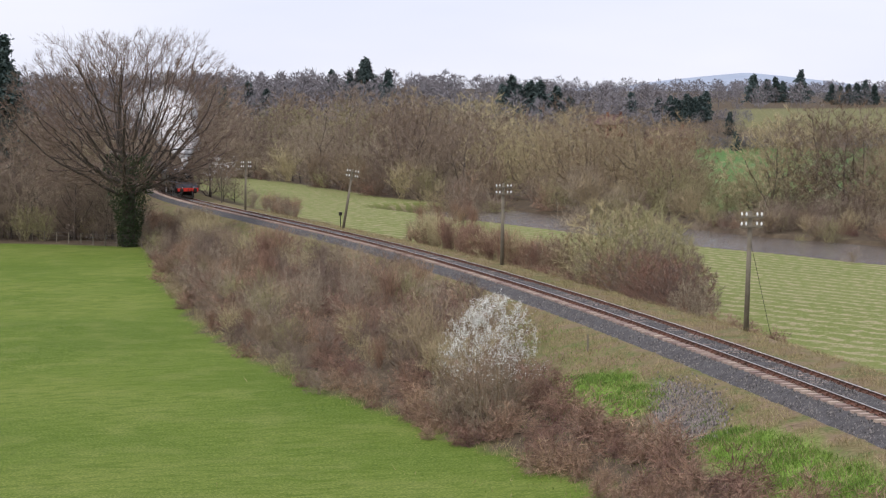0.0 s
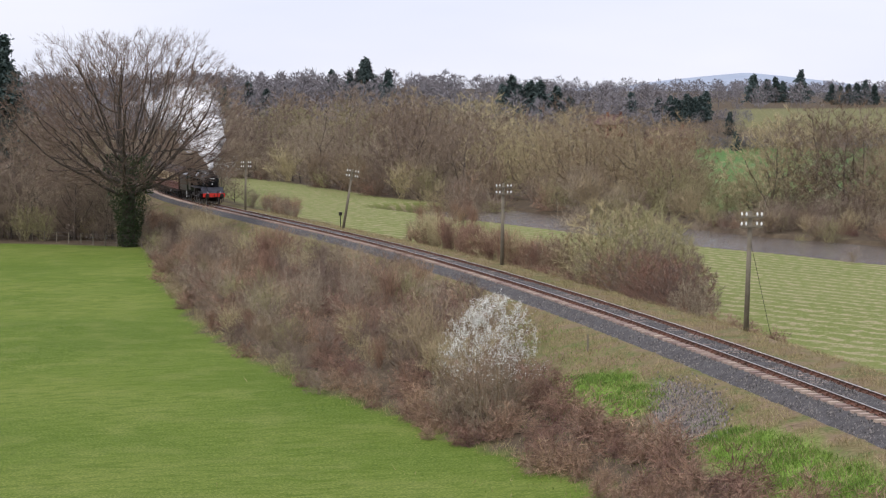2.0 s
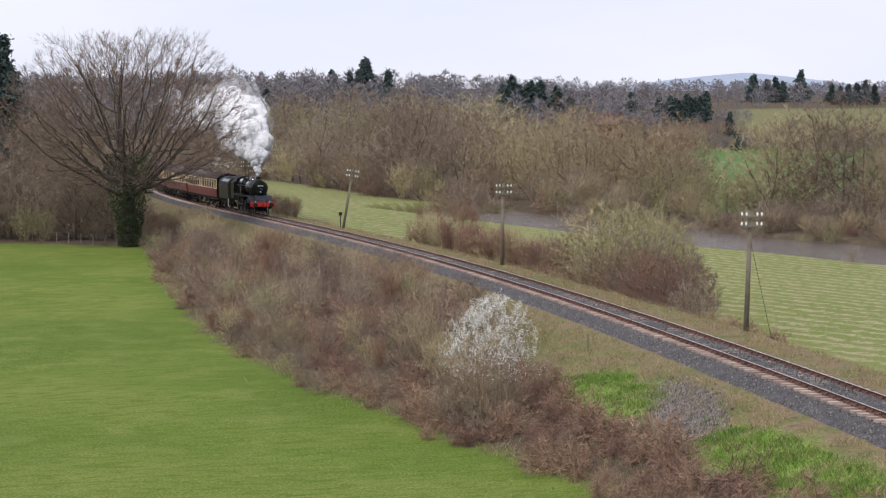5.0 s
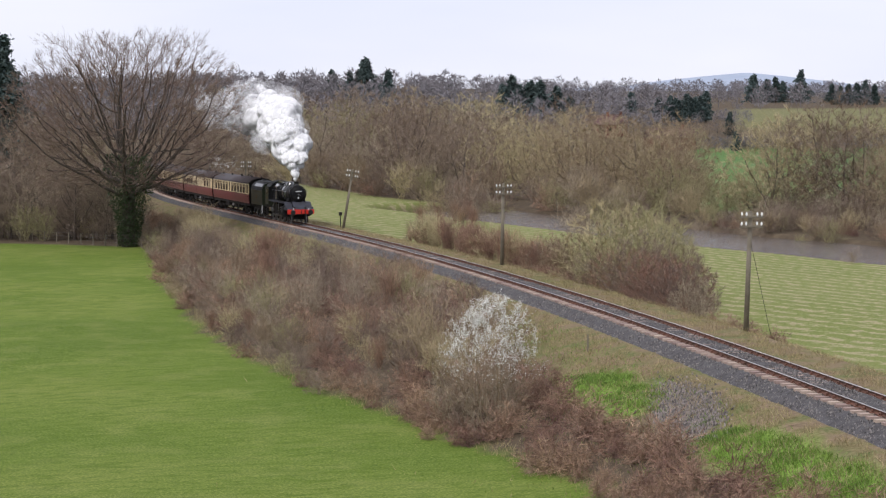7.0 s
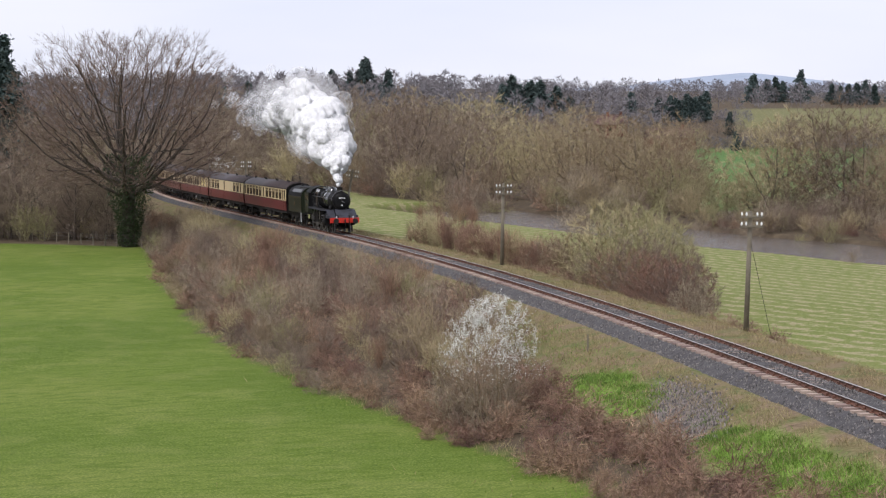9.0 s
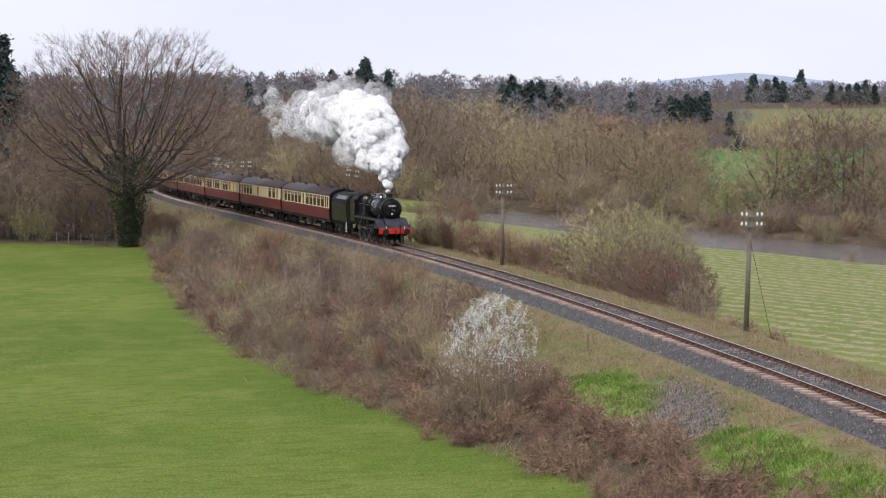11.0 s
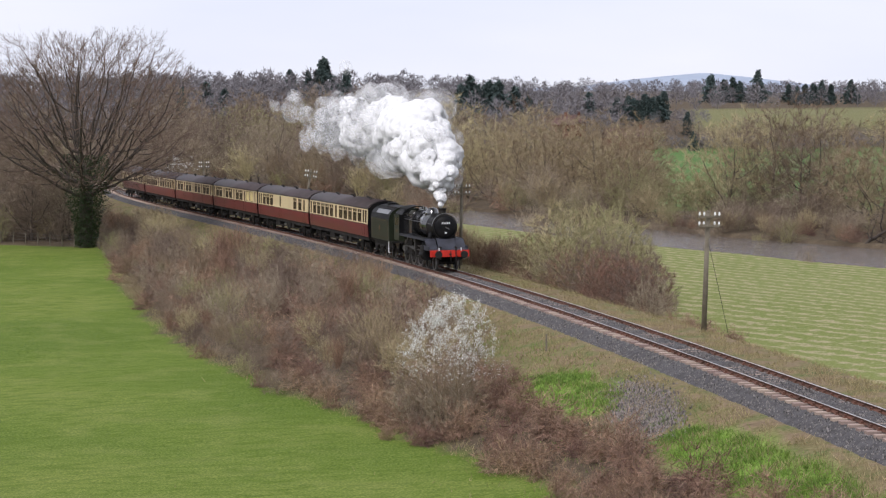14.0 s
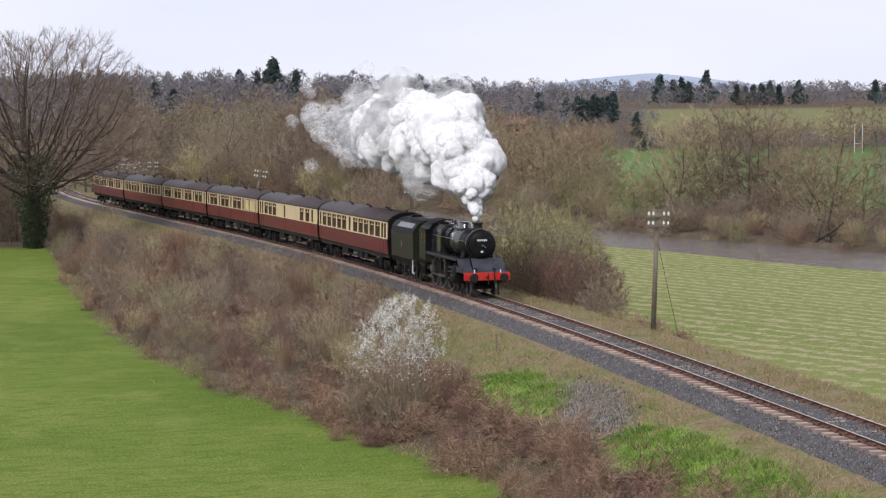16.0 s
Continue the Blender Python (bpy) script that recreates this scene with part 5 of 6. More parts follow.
def buffers(parent, x, z, dirn):
    for y in (-0.87, 0.87):
        bm = rod(bmesh.new(), (x, y, z), (x + dirn * 0.3, y, z), 0.13, 0.10, 18)
        rod(bm, (x + dirn * 0.28, y, z), (x + dirn * 0.5, y, z), 0.07, None, 12)
        rod(bm, (x + dirn * 0.48, y, z), (x + dirn * 0.53, y, z), 0.25, 0.22, 24)
        part("buffer", bm, SOOT, parent, "black round buffer")


def build_engine():
    e = tagged(new("steam_locomotive"), "black six-coupled steam locomotive with red buffer beam", "locomotive")
    # boiler, smokebox and firebox
    bm = bmesh.new()
    loft(bm, [ring(-1.55, 0.80, 2.83), ring(-1.6, 0.86, 2.83), ring(-3.25, 0.86, 2.83)])
    part("smokebox", bm, BLACK, e, "matt black smokebox", smooth=True)
    bm = bmesh.new()
    loft(bm, [ring(-3.25, 0.80, 2.85), ring(-5.0, 0.82, 2.86), ring(-7.0, 0.86, 2.88)])
    boiler = part("boiler", bm, GLOSS, e, "gleaming black boiler cladding", smooth=True)
    for x, r in ((-3.3, 0.815), (-4.5, 0.83), (-5.8, 0.85), (-6.95, 0.875)):
        bm = bmesh.new()
        loft(bm, [ring(x - 0.03, r, 2.86), ring(x + 0.03, r, 2.86)])
        part("boiler_band", bm, BLACK, boiler)
    bm = bmesh.new()
    sec = [(-0.98, 1.7), (-0.98, 3.0), (-0.9, 3.45), (-0.62, 3.7), (0, 3.78), (0.62, 3.7), (0.9, 3.45), (0.98, 3.0), (0.98, 1.7)]
    loft(bm, [[(x, y * k, z) for y, z in sec] for x, k in ((-7.0, 0.94), (-8.95, 1.0))])
    part("firebox", bm, GLOSS, e, "square-topped black firebox")
    bm = bmesh.new()
    loft(bm, [ring(-1.545, 0.77, 2.83), ring(-1.47, 0.72, 2.83), ring(-1.40, 0.5, 2.83), ring(-1.37, 0.2, 2.83)])
    door = part("smokebox_door", bm, BLACK, e, "round domed smokebox door", smooth=True)
    bm = bmesh.new()
    for k in range(24):
        a, b = (math.pi * 2 * j / 24 for j in (k, k + 1))
        rod(bm, (-1.55, 0.8 * math.sin(a), 2.83 + 0.8 * math.cos(a)), (-1.55, 0.8 * math.sin(b), 2.83 + 0.8 * math.cos(b)), 0.025, None, 6)
    part("door_ring", bm, SOOT, door)
    part("plate", boxes((-1.40, -1.36, -0.33, 0.33, 3.02, 3.2), bevel=0.01), BLACK, door, "black cast plate")
    for k in range(5):
        y = -0.24 + k * 0.12
        part("plate_mark", boxes((-1.36, -1.345, y - 0.035, y + 0.035, 3.055, 3.165)), WHITE, door, "white raised bar")
    part("shed_plate", boxes((-1.43, -1.36, -0.07, 0.07, 2.42, 2.52)), WHITE, door, "small white oval plate")
    part("handwheel", rod(rod(bmesh.new(), (-1.4, 0, 2.83), (-1.22, 0, 2.83), 0.04), (-1.24, -0.02, 2.83), (-1.22, 0.2, 2.7), 0.02), BRIGHT, door)
    bm = bmesh.new()
    pts = [(-1.5, 0.93 * math.sin(a), 2.83 + 0.93 * math.cos(a)) for a in np.linspace(-1.5, 1.5, 20)]
    for a, b in zip(pts, pts[1:]):
        rod(bm, a, b, 0.018, None, 6)
    part("handrail", bm, BRIGHT, e)
    for y in (-0.95, 0.95):
        part("handrail", rod(bmesh.new(), (-1.6, y, 3.05), (-8.6, y * 1.06, 3.08), 0.018, None, 8), BRIGHT, e, "thin steel handrail along the boiler")
    # chimney, dome, safety valves
    bm = bmesh.new()
    rows = [(0.36, 3.62), (0.30, 3.70), (0.245, 3.80), (0.24, 3.95), (0.30, 4.0), (0.30, 4.06), (0.22, 4.06), (0.2, 3.8)]
    loft(bm, [[(-2.25 + r * math.cos(2 * math.pi * k / 24), r * math.sin(2 * math.pi * k / 24), z) for k in range(24)] for r, z in rows], caps=False)
    part("chimney", bm, SOOT, e, "short black lipped chimney", smooth=True)
    bm = bmesh.new()
    rows = [(0.5, 3.56), (0.42, 3.66), (0.38, 3.84), (0.33, 3.94), (0.2, 3.99), (0.03, 4.0)]
    loft(bm, [[(-4.9 + 1.25 * r * math.cos(2 * math.pi * k / 24), r * math.sin(2 * math.pi * k / 24), z) for k in range(24)] for r, z in rows])
    part("dome", bm, GLOSS, e, "low polished steam dome", smooth=True)
    for y in (-0.2, 0.2):
        part("safety_valve", rod(bmesh.new(), (-7.3, y, 3.7), (-7.3, y, 3.95), 0.09, 0.07), BRIGHT, e)
    part("whistle", rod(bmesh.new(), (-8.5, 0.3, 3.7), (-8.5, 0.3, 4.0), 0.04), BRIGHT, e)
    # footplate
    for side in (-1, 1):
        y0, y1 = sorted((side * 0.85, side * 1.32))
        part("running_plate", boxes((-8.9, -2.15, y0, y1, 2.02, 2.07)), BLACK, e, "high running plate above the wheels")
        ya = side * 1.30
        part("valance", boxes((-8.9, -2.15, min(ya, ya + side * .03), max(ya, ya + side * .03), 1.92, 2.09)), SKY_GREY, e, "grey footplate edge")
        bm = bmesh.new()
        yy0, yy1 = (side * 0.62, side * 1.33)
        pts = [(-2.15, 2.06), (-1.85, 2.02), (-1.5, 1.75), (-1.15, 1.45), (-0.85, 1.40)]
        loft(bm, [[(x, yy0, z), (x, yy1, z), (x - 0.03, yy1, z - 0.05), (x - 0.03, yy0, z - 0.05)] for x, z in pts])
        part("front_step_plate", bm, SKY_GREY, e, "sloping front footplate with sky reflection painted grey")
        part("front_frame", boxes((-2.2, -0.75, min(yy1, yy1 - side * .04), max(yy1, yy1 - side * .04), 1.32, 1.62)), SKY_GREY, e)
        part("lamp_iron", boxes((-0.32, -0.28, side * 0.75 - 0.03, side * 0.75 + 0.03, 1.35, 1.55)), WHITE, e)
        # cylinder
        bm = rod(bmesh.new(), (-1.95, side * 1.1, 0.98), (-3.0, side * 1.1, 0.95), 0.36, None, 28)
        rod(bm, (-1.9, side * 1.05, 1.5), (-3.05, side * 1.05, 1.46), 0.2, None, 20)
        box(bm, -2.9, -2.05, side * 1.1 - 0.3, side * 1.1 + 0.3, 1.0, 1.6, 0.03)
        part("cylinder", bm, BLACK, e, "black outside cylinder", smooth=True)
        part("steam_pipe", rod(bmesh.new(), (-2.5, side * 0.95, 1.6), (-2.4, side * 0.7, 2.45), 0.16), BLACK, e, smooth=True)
        part("slide_bar", boxes((-4.7, -3.0, side * 1.1 - .06, side * 1.1 + .06, 1.16, 1.22), (-4.7, -3.0, side * 1.1 - .06, side * 1.1 + .06, .76, .82)), BRIGHT, e)
        part("guide_bracket", boxes((-4.75, -4.6, side * 0.9, side * 1.25, 0.7, 1.95)), SOOT, e)
        part("sandbox", boxes((-5.2, -4.7, side * 0.85 - .2, side * .85 + .2, 1.55, 2.0), bevel=.03), BLACK, e)
        part("injector", rod(boxes((-8.3, -7.9, side * 1.1 - .12, side * 1.1 + .12, .9, 1.25), bevel=.03), (-8.1, side * 1.1, 1.2), (-7.6, side * 1.0, 2.0), .04), BRIGHT, e)
        part("expansion_link", boxes((-5.35, -5.2, side * 1.12 - .03, side * 1.12 + .03, 1.05, 1.65), (-5.3, -3.1, side * 1.12 - .02, side * 1.12 + .02, 1.42, 1.48)), BRIGHT, e)
        part("footstep", boxes((-9.7, -9.2, side * 1.3 - .05, side * 1.3 + .05, 0.5, 0.54), (-9.72, -9.68, side * 1.3 - .03, side * 1.3 + .03, .5, 1.5), (-9.22, -9.18, side * 1.3 - .03, side * 1.3 + .03, .5, 1.5), (-9.7, -9.2, side * 1.3 - .05, side * 1.3 + .05, .95, .99)), SOOT, e)
        # cab side with window openings
        bm = boxes((-10.35, -8.9, side * 1.33 - .02, side * 1.33 + .02, 1.55, 2.6), (-10.35, -8.9, side * 1.33 - .02, side * 1.33 + .02, 3.15, 3.35),
                   (-9.05, -8.9, side * 1.33 - .02, side * 1.33 + .02, 2.6, 3.15), (-9.7, -9.6, side * 1.33 - .02, side * 1.33 + .02, 2.6, 3.15), (-10.35, -10.2, side * 1.33 - .02, side * 1.33 + .02, 2.6, 3.15))
        cs = part("cab_side", bm, GREEN_TENDER, e, "dark cab side with two windows")
        for x0, x1 in ((-9.6, -9.05), (-10.2, -9.7)):
            part("cab_window", boxes((x0, x1, side * 1.32 - .006, side * 1.32 + .006, 2.6, 3.15)), PANE, cs)
        part("cab_mark", boxes((-9.75, -9.3, side * 1.355 - .003, side * 1.355 + .003, 2.15, 2.3)), BRASS_LINE, cs, "small gold bar")
    bm = bmesh.new()
    arc = [(1.36 * math.sin(a), 2.72 + 1.24 * math.cos(a)) for a in np.linspace(-1.03, 1.03, 15)]
    loft(bm, [[(x, y, z) for y, z in arc] + [(x, y * .97, z - .06) for y, z in reversed(arc)] for x in (-10.75, -8.8)])
    part("cab_roof", bm, BLACK, e, "curved black cab roof")
    part("cab_front", boxes((-8.95, -8.9, -1.32, 1.32, 1.9, 3.35), (-8.95, -8.9, -.95, .95, 3.35, 3.72)), BLACK, e)
    # frames and buffer beam
    part("main_frame", boxes((-10.3, -0.6, -0.55, -0.5, 0.75, 1.6), (-10.3, -0.6, 0.5, 0.55, 0.75, 1.6), (-8.9, -7.1, -.85, .85, .7, 1.7)), SOOT, e)
    bm = bmesh.new()
    loft(bm, [[(x, -0.6, z), (x, 0.6, z), (x - .05, 0.6, z - .06), (x - .05, -0.6, z - .06)] for x, z in ((-1.6, 2.12), (-1.45, 2.0), (-0.95, 1.5), (-0.6, 1.41), (-.45, 1.40))])
    part("apron", bm, SKY_GREY, e, "sloping plate below the smokebox with sky reflection painted grey")
    part("saddle", boxes((-3.1, -1.7, -.6, .6, 1.3, 2.3)), BLACK, e)
    part("front_deck", boxes((-1.0, -.42, -1.33, 1.33, 1.36, 1.41)), SKY_GREY, e)
    part("buffer_beam", boxes((-0.45, -0.38, -1.33, 1.33, 0.94, 1.38), bevel=.01), RED_BEAM, e, "bright red buffer beam")
    part("coupling_hook", rod(rod(bmesh.new(), (-.4, 0, 1.12), (-.1, 0, 1.12), .05), (-.12, 0, 1.34), (-.1, 0, .7), .035), SOOT, e)
    part("brake_pipe", rod(bmesh.new(), (-.3, .4, .6), (-.3, .4, 1.5), .035), SOOT, e)
    buffers(e, -0.4, 1.12, 1)
    part("guard_iron", boxes((-.75, -.7, -.8, -.7, .12, .9), (-.75, -.7, .7, .8, .12, .9)), SOOT, e)
    # wheels
    bogie = part("bogie", boxes((-3.9, -0.95, -.62, -.56, .35, .75), (-3.9, -0.95, .56, .62, .35, .75), (-2.6, -2.2, -.6, .6, .45, .8)), SOOT, e)
    spin = [(wheelset(bogie, x, 0.46, spokes=10), x, 0.46, 0.0) for x in (-1.5, -3.35)]
    drive = [wheelset(e, x, 0.865, spokes=16) for x in (-5.1, -6.95, -8.85)]
    spin += [(d, d.location.x, 0.865, 0.0) for d in drive]
    rods = []
    for side in (-1, 1):
        r = part("coupling_rod", rod(rod(boxes((-8.85, -5.1, -.03, .03, -.06, .06), bevel=.01), (-6.95, -.05, 0), (-6.95, .05, 0), .13), (-5.1, -.05, 0), (-5.1, .05, 0), .12), BRIGHT, e, "bright steel rod")
        rods.append((r, side * 0.87, 0.0))
        r = part("connecting_rod", boxes((-6.95, -4.1, -.025, .025, -.055, .055), bevel=.01), BRIGHT, e, "bright steel rod")
        rods.append((r, side * 0.96, 1.0))
    return e, spin, rods


def build_tender():
    t = tagged(new("tender"), "dark green lined tender with curved top", "tender")
    prof = [(-1.30, 1.32), (-1.33, 2.85), (-1.24, 3.2), (-1.0, 3.5), (-0.6, 3.7), (0, 3.78), (0.6, 3.7), (1.0, 3.5), (1.24, 3.2), (1.33, 2.85), (1.30, 1.32)]
    bm = bmesh.new()
    loft(bm, [[(x, y, z) for y, z in prof] for x in (-0.5, -5.9)])
    body = part("body", bm, GREEN_TENDER, t, "dark green tender tank")
    bm = bmesh.new()
    low = [(y * 1.012, z + 0.015) for y, z in prof if z > 2.84]
    loft(bm, [[(x, y, z) for y, z in low] for x in (-0.48, -5.92)], closed=False, caps=False)
    part("tank_top", bm, BLACK, t, "black curved tank top")
    part("coal", boxes((-3.4, -0.7, -0.8, 0.8, 3.4, 3.72), bevel=0.15), SOOT, t, "heap of coal")
    for side in (-1, 1):
        y = side * 1.345
        for x0, x1, z0, z1 in ((-5.6, -.8, 1.5, 1.53), (-5.6, -.8, 2.72, 2.75), (-5.6, -5.57, 1.5, 2.75), (-.83, -.8, 1.5, 2.75)):
            part("lining", boxes((x0, x1, y - .004, y + .004, z0, z1)), BRASS_LINE, body)
        part("crest", rod(bmesh.new(), (-3.2, y - .004, 2.15), (-3.2, y + .004, 2.15), .24, None, 16), BRASS_LINE, body, "small faded gold emblem")
        part("frame", boxes((-5.8, -0.4, side * 1.0 - .03, side * 1.0 + .03, 0.75, 1.3)), SOOT, t)
        part("ladder_step", boxes((-.75, -.35, side * 1.28 - .04, side * 1.28 + .04, .5, .54), (-.75, -.7, side * 1.28 - .03, side * 1.28 + .03, .5, 1.3)), WHITE, t)
        for x in (-1.3, -3.1, -4.9):
            part("axle_box", boxes((x - .16, x + .16, side * 1.1 - .1, side * 1.1 + .1, .4, .75), (x - .5, x + .5, side * 1.1 - .05, side * 1.1 + .05, .8, .9), bevel=.02), SOOT, t)
    part("tank_hatch", boxes((-5.0, -4.4, -.3, .3, 3.7, 3.9), bevel=.03), BLACK, t)
    # steel strips added in place of the sky's reflection on the black shoulders
    for side in (-1, 1):
        bm = bmesh.new()
        loft(bm, [[(x, side * 1.02, 3.515), (x, side * 1.25, 3.235), (x, side * 1.23, 3.215), (x, side * 1.0, 3.495)] for x in (-1.0, -4.6)])
        part("shoulder_plate", bm, BRIGHT, t, "steel strip standing in for the sky's reflection on the shoulder")
    part("underframe", boxes((-5.9, -.2, -1.2, 1.2, 1.18, 1.32)), SOOT, t)
    buffers(t, -5.9, 1.12, -1)
    return t, [(wheelset(t, x, 0.5, spokes=12), x, 0.5, 0.0) for x in (-1.3, -3.1, -4.9)]


SIDE = [(1.30, 1.26), (1.36, 1.75), (1.375, 2.2), (1.365, 2.34), (1.355, 3.12), (1.345, 3.36)]


def coach_side_y(z):
    return float(np.interp(z, [p[1] for p in SIDE], [p[0] for p in SIDE]))


def build_coach(layouts, name_label, blind=()):
    c = tagged(new("passenger_coach"), name_label, "railway coach", "coaches of the train")
    L = 9.72
    spin = []
    for side, windows in zip((-1, 1), layouts):
        # lower panel
        low = [p for p in SIDE if p[1] <= 2.21]
        bm = bmesh.new()
        loft(bm, [[(x, side * y, z) for y, z in low] + [(x, side * (y - .05), z) for y, z in reversed(low)] for x in (-L, L)])
        part("lower_panel", bm, MAROON, c, "crimson lower side")
        part("waist_line", boxes((-L, L, side * 1.38 - .006, side * 1.38 + .006, 2.20, 2.225)), BLACK, c)
        # upper panel, pierced by the windows
        z0, z1, zb, zt = 2.225, 3.36, 2.30, 3.25
        cuts = sorted({-L, L, *[x + k * w / 2 for x, w in windows for k in (-1, 1)]})
        bm = bmesh.new()
        for a, b in zip(cuts, cuts[1:]):
            hole = any(abs((a + b) / 2 - x) < w / 2 for x, w in windows)
            for za, zc in ((z0, zb), (zb, zt), (zt, z1)):
                if hole and za == zb:
                    continue
                ya, yc = coach_side_y(za), coach_side_y(zc)
                vs = [bm.verts.new(p) for p in ((a, side * ya, za), (b, side * ya, za), (b, side * yc, zc), (a, side * yc, zc),
                                                (a, side * (ya - .06), za), (b, side * (ya - .06), za), (b, side * (yc - .06), zc), (a, side * (yc - .06), zc))]
                for q in ((0, 1, 2, 3), (7, 6, 5, 4), (0, 4, 5, 1), (2, 6, 7, 3), (1, 5, 6, 2), (0, 3, 7, 4)):
                    bm.faces.new([vs[i] for i in q])
        bmesh.ops.remove_doubles(bm, verts=bm.verts, dist=1e-4)
        part("upper_panel", bm, CREAM, c, "cream upper side")
        for k, (x, w) in enumerate(windows):
            y = side * (coach_side_y(2.8) - 0.012)
            h = w / 2
            bm = boxes((x - h, x - h + .03, y - .02, y + .02, zb, zt), (x + h - .03, x + h, y - .02, y + .02, zb, zt),
                       (x - h + .045, x + h - .045, y - .02, y + .02, zb, zb + .03), (x - h + .045, x + h - .045, y - .02, y + .02, zt - .045, zt))
            win = part("window", bm, FRAME, c)
            part("pane", boxes((x - h + .03, x + h - .03, y - side * .03 - .004, y - side * .03 + .004, zb + .03, zt - .03)), CURTAIN if (side == -1 and k in blind) else PANE, win)
            if w > 0.8:
                part("transom", boxes((x - h + .045, x + h - .045, y - .016, y + .016, zt - .27, zt - .225)), CREAM, win)
                part("vent_bar", boxes((x - .025, x + .025, y - .016, y + .016, zt - .225, zt - .045)), CREAM, win)
        for x in [x for x, w in windows if w < 0.5]:
            part("door_handle", boxes((x + .12, x + .22, side * 1.385 - .02, side * 1.385 + .02, 2.0, 2.04)), BRASS_LINE, c)
            part("door_gap", boxes((x - .36, x - .345, side * 1.378 - .003, side * 1.378 + .003, 1.3, 2.2), (x + .345, x + .36, side * 1.378 - .003, side * 1.378 + .003, 1.3, 2.2)), BLACK, c)
        part("solebar", boxes((-L, L, side * 1.2 - .04, side * 1.2 + .04, 1.0, 1.26)), SOOT, c)
        part("truss", boxes((-5, 5, side * 1.05 - .03, side * 1.05 + .03, 0.62, 0.68), (-5, -4.9, side * 1.05 - .03, side * 1.05 + .03, .62, 1.0), (4.9, 5, side * 1.05 - .03, side * 1.05 + .03, .62, 1.0)), SOOT, c)
        part("footboard", boxes((-8.5, -5.5, side * 1.3 - .1, side * 1.3 + .04, .98, 1.02), (5.5, 8.5, side * 1.3 - .1, side * 1.3 + .04, .98, 1.02)), SOOT, c)
    arc = [(1.37 * math.sin(a) / math.sin(1.35), 3.02 + (3.98 - 3.02) * (math.cos(a) - math.cos(1.35)) / (1 - math.cos(1.35)) + 0.33 * (1 - (math.cos(a) - math.cos(1.35)) / (1 - math.cos(1.35)))) for a in np.linspace(-1.35, 1.35, 21)]
    bm = bmesh.new()
    loft(bm, [[(x, y, z) for y, z in arc] + [(x, y * .96, z - .05) for y, z in reversed(arc)] for x in (-L - .02, L + .02)])
    roof = part("roof", bm, ROOF, c, "dark grey curved roof", smooth=True)
    for k in range(11):
        x = -8.6 + k * 1.72
        y = (-.35, .3, 0)[k % 3]
        zz = 3.98 - 0.2 * y * y
        bm = rod(bmesh.new(), (x, y, zz - .03), (x, y, zz + .06), .07, None, 10)
        rod(bm, (x, y, zz + .05), (x, y, zz + .11), .15, .09, 12)
        part("roof_vent", bm, SOOT, roof)
    for x in (-4.8, 0, 4.8):
        bm = bmesh.new()
        loft(bm, [[(x + dx, y * 1.004, z + .006) for y, z in arc] for dx in (-.02, .02)], closed=False, caps=False)
        part("roof_seam", bm, ROOF, roof)
    for d in (-1, 1):
        prof = [(-1.3, 1.26), (-1.37, 2.1), (-1.34, 3.36), (-1.0, 3.7), (-.5, 3.9), (0, 3.95), (.5, 3.9), (1.0, 3.7), (1.34, 3.36), (1.37, 2.1), (1.3, 1.26)]
        bm = bmesh.new()
        loft(bm, [[(x, y * .985, z - .02) for y, z in prof] for x in (d * (L - .03), d * L)])
        part("end_panel", bm, BLACK, c, "black coach end")
        bm = boxes((min(d * L, d * (L + .3)), max(d * L, d * (L + .3)), -.5, .5, 1.2, 3.45), bevel=.06)
        part("gangway", bm, SOOT, c, "black corridor connection bellows")
        buffers(c, d * L, 1.12, d * 0.55)
        bg = part("bogie", boxes((d * 7.1 - 2.0, d * 7.1 + 2.0, -1.0, -.92, .5, .78), (d * 7.1 - 2.0, d * 7.1 + 2.0, .92, 1.0, .5, .78), (d * 7.1 - .35, d * 7.1 + .35, -1.1, 1.1, .4, .95), bevel=.015), SOOT, c, "black four-wheeled bogie")
        for k in (-1, 1):
            x = d * 7.1 + k * 1.3
            for side in (-1, 1):
                part("axle_box", boxes((x - .15, x + .15, side * 1.05 - .12, side * 1.05 + .12, .32, .62), (x - .55, x + .55, side * 1.0 - .04, side * 1.0 + .08, .66, .72), bevel=.02), SOOT, bg)
            spin.append(x)
            wheelset(bg, x, 0.455)
    part("floor_pan", boxes((-L, L, -1.25, 1.25, 1.16, 1.26)), SOOT, c)
    for x, w in ((-2.5, 1.6), (1.8, 1.2), (3.4, .8)):
        part("battery_box", boxes((x - w / 2, x + w / 2, -1.15, -.5, .55, 1.0), bevel=.02), SOOT, c)
        part("battery_box", boxes((x - w / 2, x + w / 2, .5, 1.15, .55, 1.0), bevel=.02), SOOT, c)
    part("air_cylinder", rod(bmesh.new(), (-.4, -.9, .75), (.7, -.9, .75), .18), BRIGHT, c, "pale steel cylinder")
    part("interior", boxes((-L + .1, L - .1, -.95, .95, 1.3, 2.36)), PANE, c, "dark seats inside")
    return c


